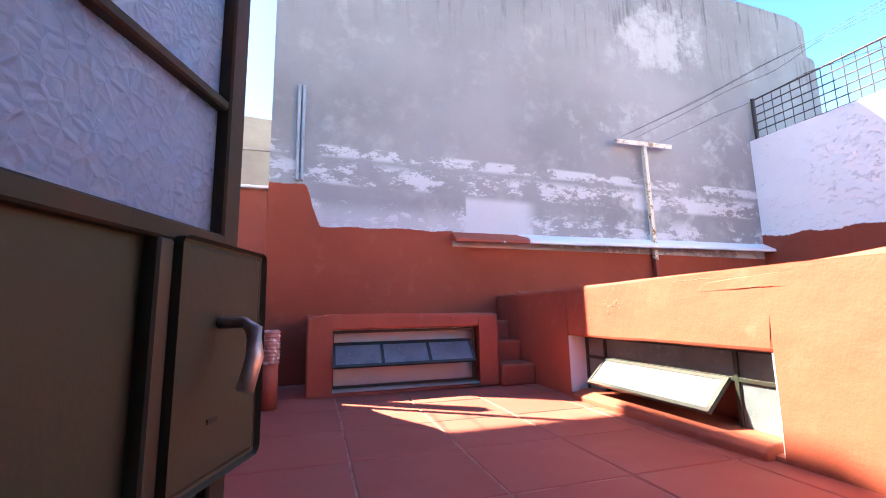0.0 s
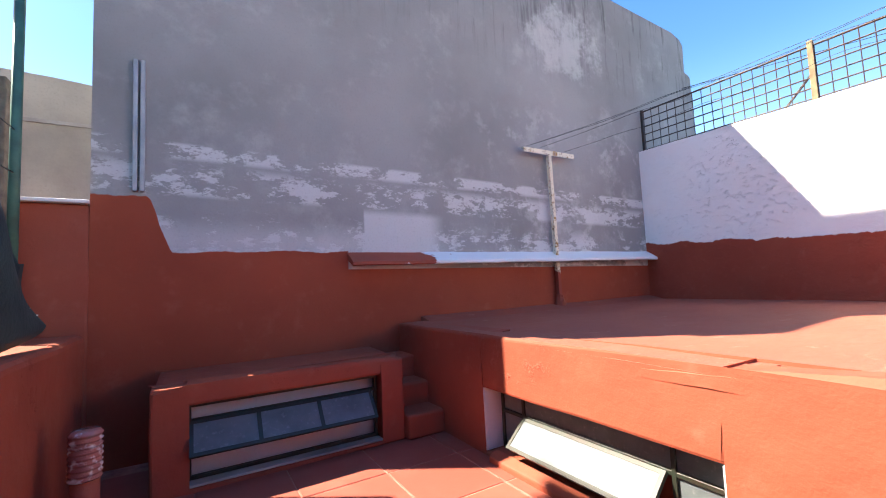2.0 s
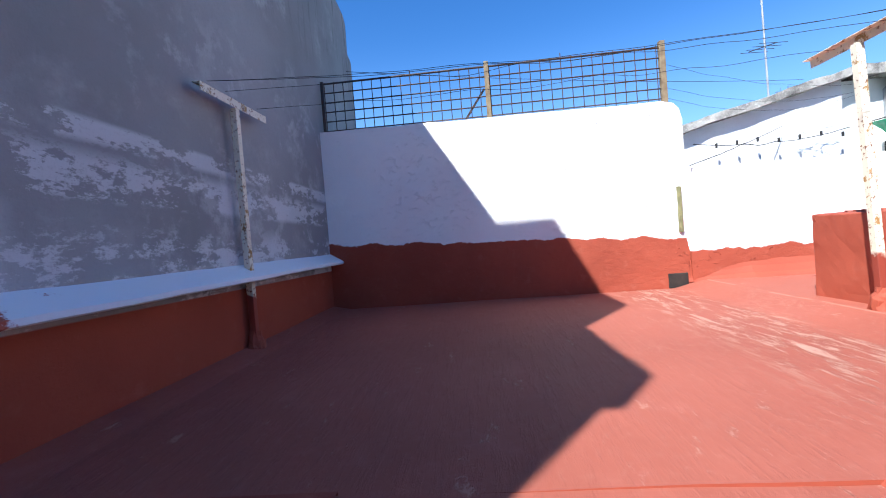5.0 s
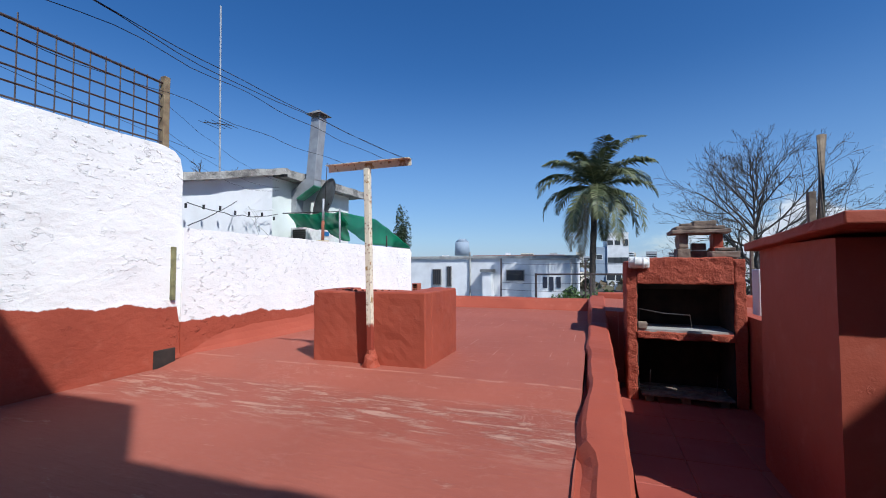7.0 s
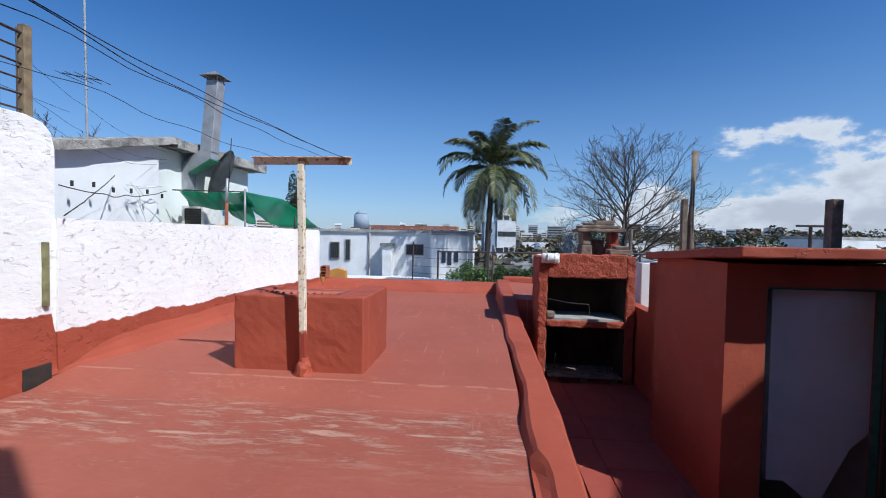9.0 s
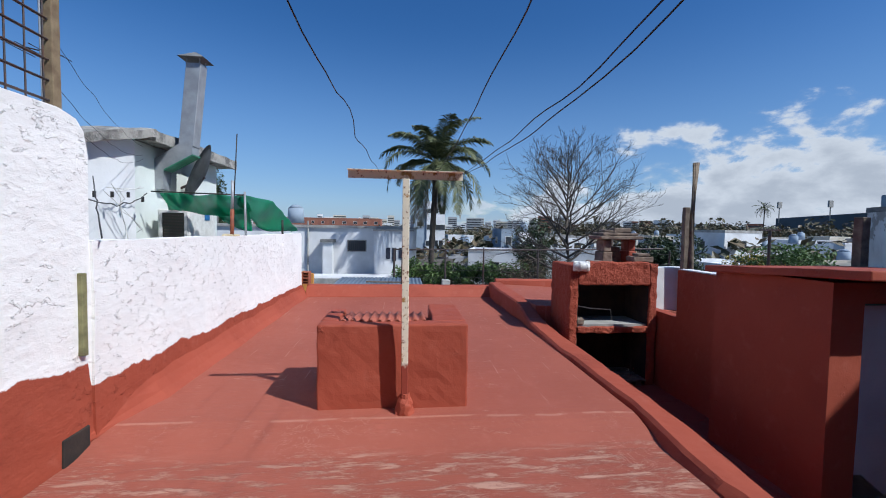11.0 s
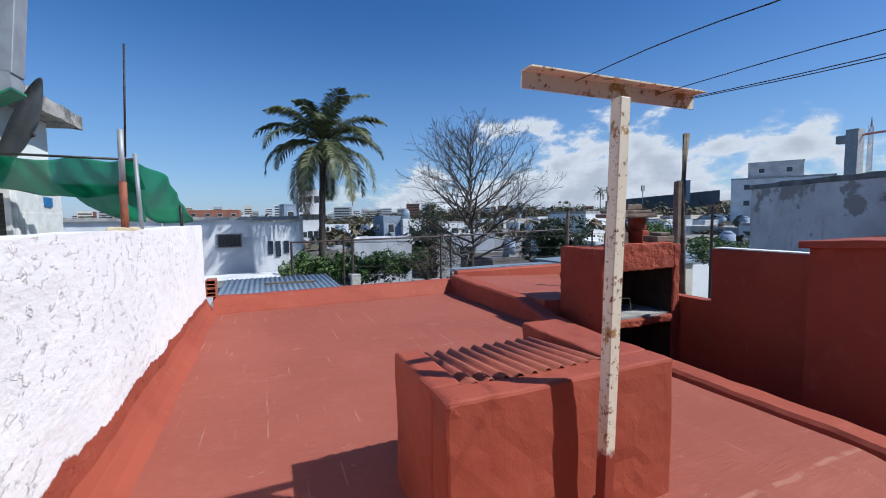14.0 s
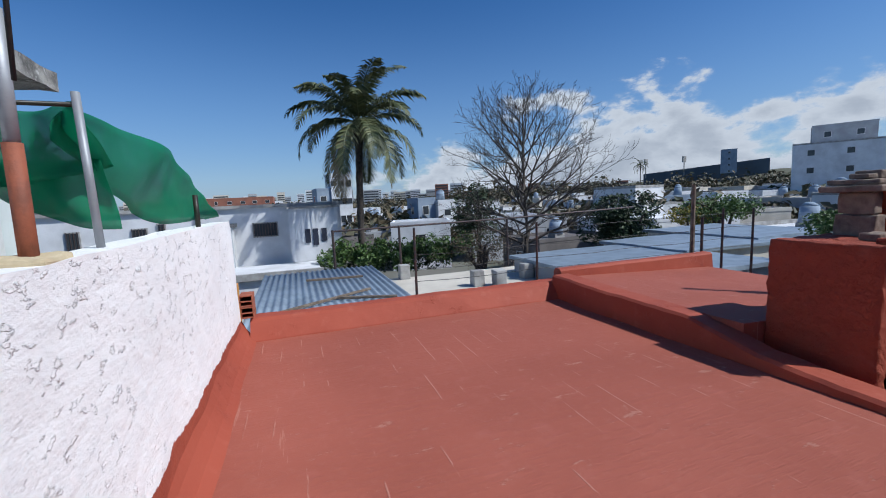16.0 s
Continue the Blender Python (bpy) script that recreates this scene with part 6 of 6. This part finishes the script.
# hill with the stadium rim, hospital and crane on the south-west skyline
bm = bmesh.new()
pts = []
for i in range(41):
    a = radians(-84 + 62 * i / 40)
    r = 260
    h = 9.0 * math.exp(-((i - 14) / 14.0) ** 2) + 1.2 * math.sin(i * 0.8)
    pts.append((5 + r * math.sin(a), -r * math.cos(a), h))
prev = None
for x, y, h in pts:
    f = 0.72
    row = [bm.verts.new((x * f, y * f, -4.0)), bm.verts.new((x, y, h - 1)), bm.verts.new((x * 1.6, y * 1.6, h + 3)), bm.verts.new((x * 1.62, y * 1.62, -5))]
    if prev:
        for j in range(3):
            bm.faces.new((prev[j], row[j], row[j + 1], prev[j + 1]))
    prev = row
setting("ground_hill", rough_up(bm, 12, 0.8, 0.05), simple("hill_ground", (0.12, 0.115, 0.075), (0.07, 0.075, 0.045), 0.05, 0.95), "low wooded rise on the skyline", "ground")
e = thing("stadium", (-180, -160, 8), "long dark stadium rim with floodlight masts on the skyline", "stadium")
bm = bmesh.new()
p0, p1 = Vector((-172, -182, 0)), Vector((-206, -140, 0))
for i in range(12):
    a, b = p0.lerp(p1, i / 12), p0.lerp(p1, (i + 1) / 12)
    za, zb = 10.2 + 4.0 * (i / 12), 10.2 + 4.0 * ((i + 1) / 12)
    q = [bm.verts.new((a.x, a.y, 4)), bm.verts.new((b.x, b.y, 4)), bm.verts.new((b.x, b.y, zb)), bm.verts.new((a.x, a.y, za)),
         bm.verts.new((a.x - 6, a.y - 6, za)), bm.verts.new((b.x - 6, b.y - 6, zb))]
    bm.faces.new(q[:4])
    bm.faces.new((q[3], q[2], q[5], q[4]))
part("rim", bm, simple("stadium_concrete", (0.10, 0.125, 0.15), (0.07, 0.085, 0.10), 0.1, 0.8), e)
for t in (0.02, 0.35):
    a = p0.lerp(p1, t)
    part("mast", tube((a.x, a.y, 8), (a.x, a.y, 16 if t < .1 else 15), 0.25), M_CONC, e)
    part("floodlight", box(a.x - 1, a.x + 1, a.y - .4, a.y + .4, 15, 18), M_CONC, e)
house(-187, -146, 7, 6, 8, 18.5, 0.7, 5, 511, 4, False, "tower_block", "grey tower block on the rise", "building", 4)
house(-345, -95, 60, 26, -4, 42, 0.25, 1, 512, 14, False, "hospital_block", "broad grey multi-storey hospital block with window rows", "building", 22)
house(-338, -86, 16, 14, 42, 52, 0.25, 1, 513, 2, False, "hospital_block", "grey plant tower on the hospital roof", "building", 4)
e = thing("tower_crane", (-272, -110, -4), "red and white tower crane beside a concrete core", "crane")
M_CRANE = simple("crane_paint", (0.55, 0.16, 0.10), (0.60, 0.57, 0.55), 0.25, 0.5)
for i in range(24):
    z = -4 + i * 2
    for s in ((-.8, -.8, .8, -.8), (-.8, .8, .8, .8), (-.8, -.8, -.8, .8), (.8, -.8, .8, .8)):
        part("mast_brace", tube((-272 + s[0], -110 + s[1], z), (-272 + s[2], -110 + s[3], z + 2), 0.14, None, 4), M_CRANE, e)
part("jib", tube((-276, -124, 41), (-268, -72, 41), 0.55, None, 4), M_CRANE, e)
part("counterweight", box(-277.5, -274.5, -125, -121, 38, 42), M_HW[1], e)
part("apex", tube((-272, -110, 44), (-272, -110, 49), 0.5, 0.1, 4), M_CRANE, e)
part("core", box(-276, -270, -119, -114, -4, 44), M_HW[1], e, "bare concrete lift core")

# far skyline towers
count = 0
for i in range(150):
    ang = radians(-76 + 108 * (i + rnd.random()) / 150)
    r = rnd.uniform(650, 1300)
    x, y = 5 + r * math.sin(ang), -r * math.cos(ang)
    h = rnd.uniform(8, 26) * (0.75 + 0.4 * (r / 1000)) * (1.0 if -30 < math.degrees(ang) < 40 else 0.8)
    w = rnd.uniform(9, 26)
    kind = rnd.choices((0, 1, 2, 4), (6, 2, 2, 1))[0]
    e = thing("far_tower", (x, y, -4), ("white apartment tower on the far skyline", "grey apartment tower on the far skyline", "cream apartment tower on the far skyline", "", "brick-red apartment tower on the far skyline")[kind], "building", "towers of the skyline")
    e.matrix_basis = Matrix.Translation((x, y, -4)) @ Matrix.Rotation(ang, 4, "Z")
    M = e.matrix_basis
    part("wall", bm_box(bmesh.new(), -w / 2, w / 2, -8, 8, 0, h + 4, 0, 1, M), M_HW[kind], e)
    for k in range(max(1, int(h / 4))):
        part("window_band", bm_box(bmesh.new(), -w / 2 + 1, w / 2 - 1, 8, 8.3, 4 + k * 4 + 1, 4 + k * 4 + 2.8, 0, 1, M), M_DARKGLASS, e)

# far woods between the houses
woods = bmesh.new()
for i in range(420):
    ang = radians(-82 + 118 * rnd.random())
    r = 45 * (9.0 ** rnd.random())
    x, y = 5 + r * math.sin(ang), -r * math.cos(ang)
    s = rnd.uniform(1.6, 3.6) * (1 + r / 260)
    z = -2.2 + 0.008 * r + (4 if (r > 150 and ang < radians(-20)) else 0)
    leaf_cloud((x, y, z), (s * 1.5, s * 1.5, s), 130, 0.30 * s ** 0.6, 900 + i, 5, woods)
for i in range(300):
    ang = radians(-84 + 122 * (i + rnd.random()) / 300)
    r = rnd.uniform(165, 330)
    s = rnd.uniform(2.2, 4.2)
    leaf_cloud((5 + r * math.sin(ang), -r * math.cos(ang), -0.6 + rnd.uniform(-.8, .5) + (3 if ang < radians(-22) else 0)), (s * 2.2, s * 2.2, s), 150, 0.75, 2000 + i, 6, woods)
single("far_woods", woods, make_leaf("town_trees", (0.035, 0.045, 0.02), (0.13, 0.095, 0.05)), "brown and dark green winter trees among the houses", "trees")["kind"] = "stuff"
palm((-95, -105, -4), (-95, -105, 9.6), 16, 3.4, "palm_tree", "small dark palm on the skyline", 9, 0.5)

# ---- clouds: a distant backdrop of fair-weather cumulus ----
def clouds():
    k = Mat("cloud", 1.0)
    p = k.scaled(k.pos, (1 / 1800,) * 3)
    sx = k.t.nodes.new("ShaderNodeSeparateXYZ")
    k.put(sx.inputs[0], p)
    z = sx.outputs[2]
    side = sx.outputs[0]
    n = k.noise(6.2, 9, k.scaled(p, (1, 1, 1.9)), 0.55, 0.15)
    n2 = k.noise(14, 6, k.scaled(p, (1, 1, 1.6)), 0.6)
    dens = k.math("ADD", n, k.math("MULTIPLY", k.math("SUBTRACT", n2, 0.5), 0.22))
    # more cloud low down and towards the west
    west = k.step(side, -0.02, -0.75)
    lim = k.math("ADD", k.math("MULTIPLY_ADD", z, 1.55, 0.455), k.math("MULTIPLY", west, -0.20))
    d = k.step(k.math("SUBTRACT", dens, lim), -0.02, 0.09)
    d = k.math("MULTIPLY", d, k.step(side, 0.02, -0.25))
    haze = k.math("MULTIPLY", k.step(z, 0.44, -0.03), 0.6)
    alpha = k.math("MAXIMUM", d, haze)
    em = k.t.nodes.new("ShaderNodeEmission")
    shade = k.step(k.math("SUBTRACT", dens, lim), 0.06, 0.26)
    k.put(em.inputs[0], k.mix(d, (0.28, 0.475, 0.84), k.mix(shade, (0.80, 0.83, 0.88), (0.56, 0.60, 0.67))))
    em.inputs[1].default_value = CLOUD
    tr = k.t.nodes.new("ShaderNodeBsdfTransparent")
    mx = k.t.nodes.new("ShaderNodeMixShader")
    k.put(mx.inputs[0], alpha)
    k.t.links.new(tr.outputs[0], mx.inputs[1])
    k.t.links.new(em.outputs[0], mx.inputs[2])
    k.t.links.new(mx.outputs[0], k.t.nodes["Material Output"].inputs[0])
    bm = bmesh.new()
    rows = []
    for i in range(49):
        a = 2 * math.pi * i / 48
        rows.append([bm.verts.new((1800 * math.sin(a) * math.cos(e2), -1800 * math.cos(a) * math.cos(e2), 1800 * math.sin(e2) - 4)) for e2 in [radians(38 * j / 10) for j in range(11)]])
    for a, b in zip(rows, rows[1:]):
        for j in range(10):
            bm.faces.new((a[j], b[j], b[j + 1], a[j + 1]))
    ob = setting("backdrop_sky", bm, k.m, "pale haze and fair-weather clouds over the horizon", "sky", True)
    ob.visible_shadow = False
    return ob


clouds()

# ---- tiles of the patio and passage, pieces last ----
tile = mesh_of("tile", box(-0.284, 0.284, -0.284, 0.284, -0.03, 0.0, 0.006, 1), M_TILE)
fl = bpy.data.objects["floor_patio"]
fp = bpy.data.objects["floor_passage"]
rt = random.Random(5)
cut_tile = mesh_of("tile", box(-0.284, 0.284, -0.135, 0.135, -0.03, 0.0, 0.006, 1), M_TILE)
for i in range(-2, 4):
    o = new("tile", cut_tile)
    o.matrix_basis = Matrix.Translation((0.737 + 0.575 * i, 0.20, 0.0))
    o.parent = fl
for i in range(-2, 4):
    for j in range(0, 8):
        x, y = 0.45 + 0.287 + 0.575 * i, 2.07 - 0.287 - 0.575 * (3 - j)
        if x > 2.33 + 0.2 or x < -0.6 or y < 0.4:
            continue
        o = new("tile", tile)
        o.matrix_basis = Matrix.Translation((x, y, rt.uniform(-0.002, 0.002))) @ Matrix.Rotation(rt.uniform(-.004, .004), 4, "Z")
        o.parent = fl
for i in range(-1, 2):
    for j in range(7):
        o = new("tile", tile)
        o.matrix_basis = Matrix.Translation((1.46 + 0.575 * i, -0.31 - 0.575 * j, 0.158 + rt.uniform(-.002, .002)))
        o.parent = fp
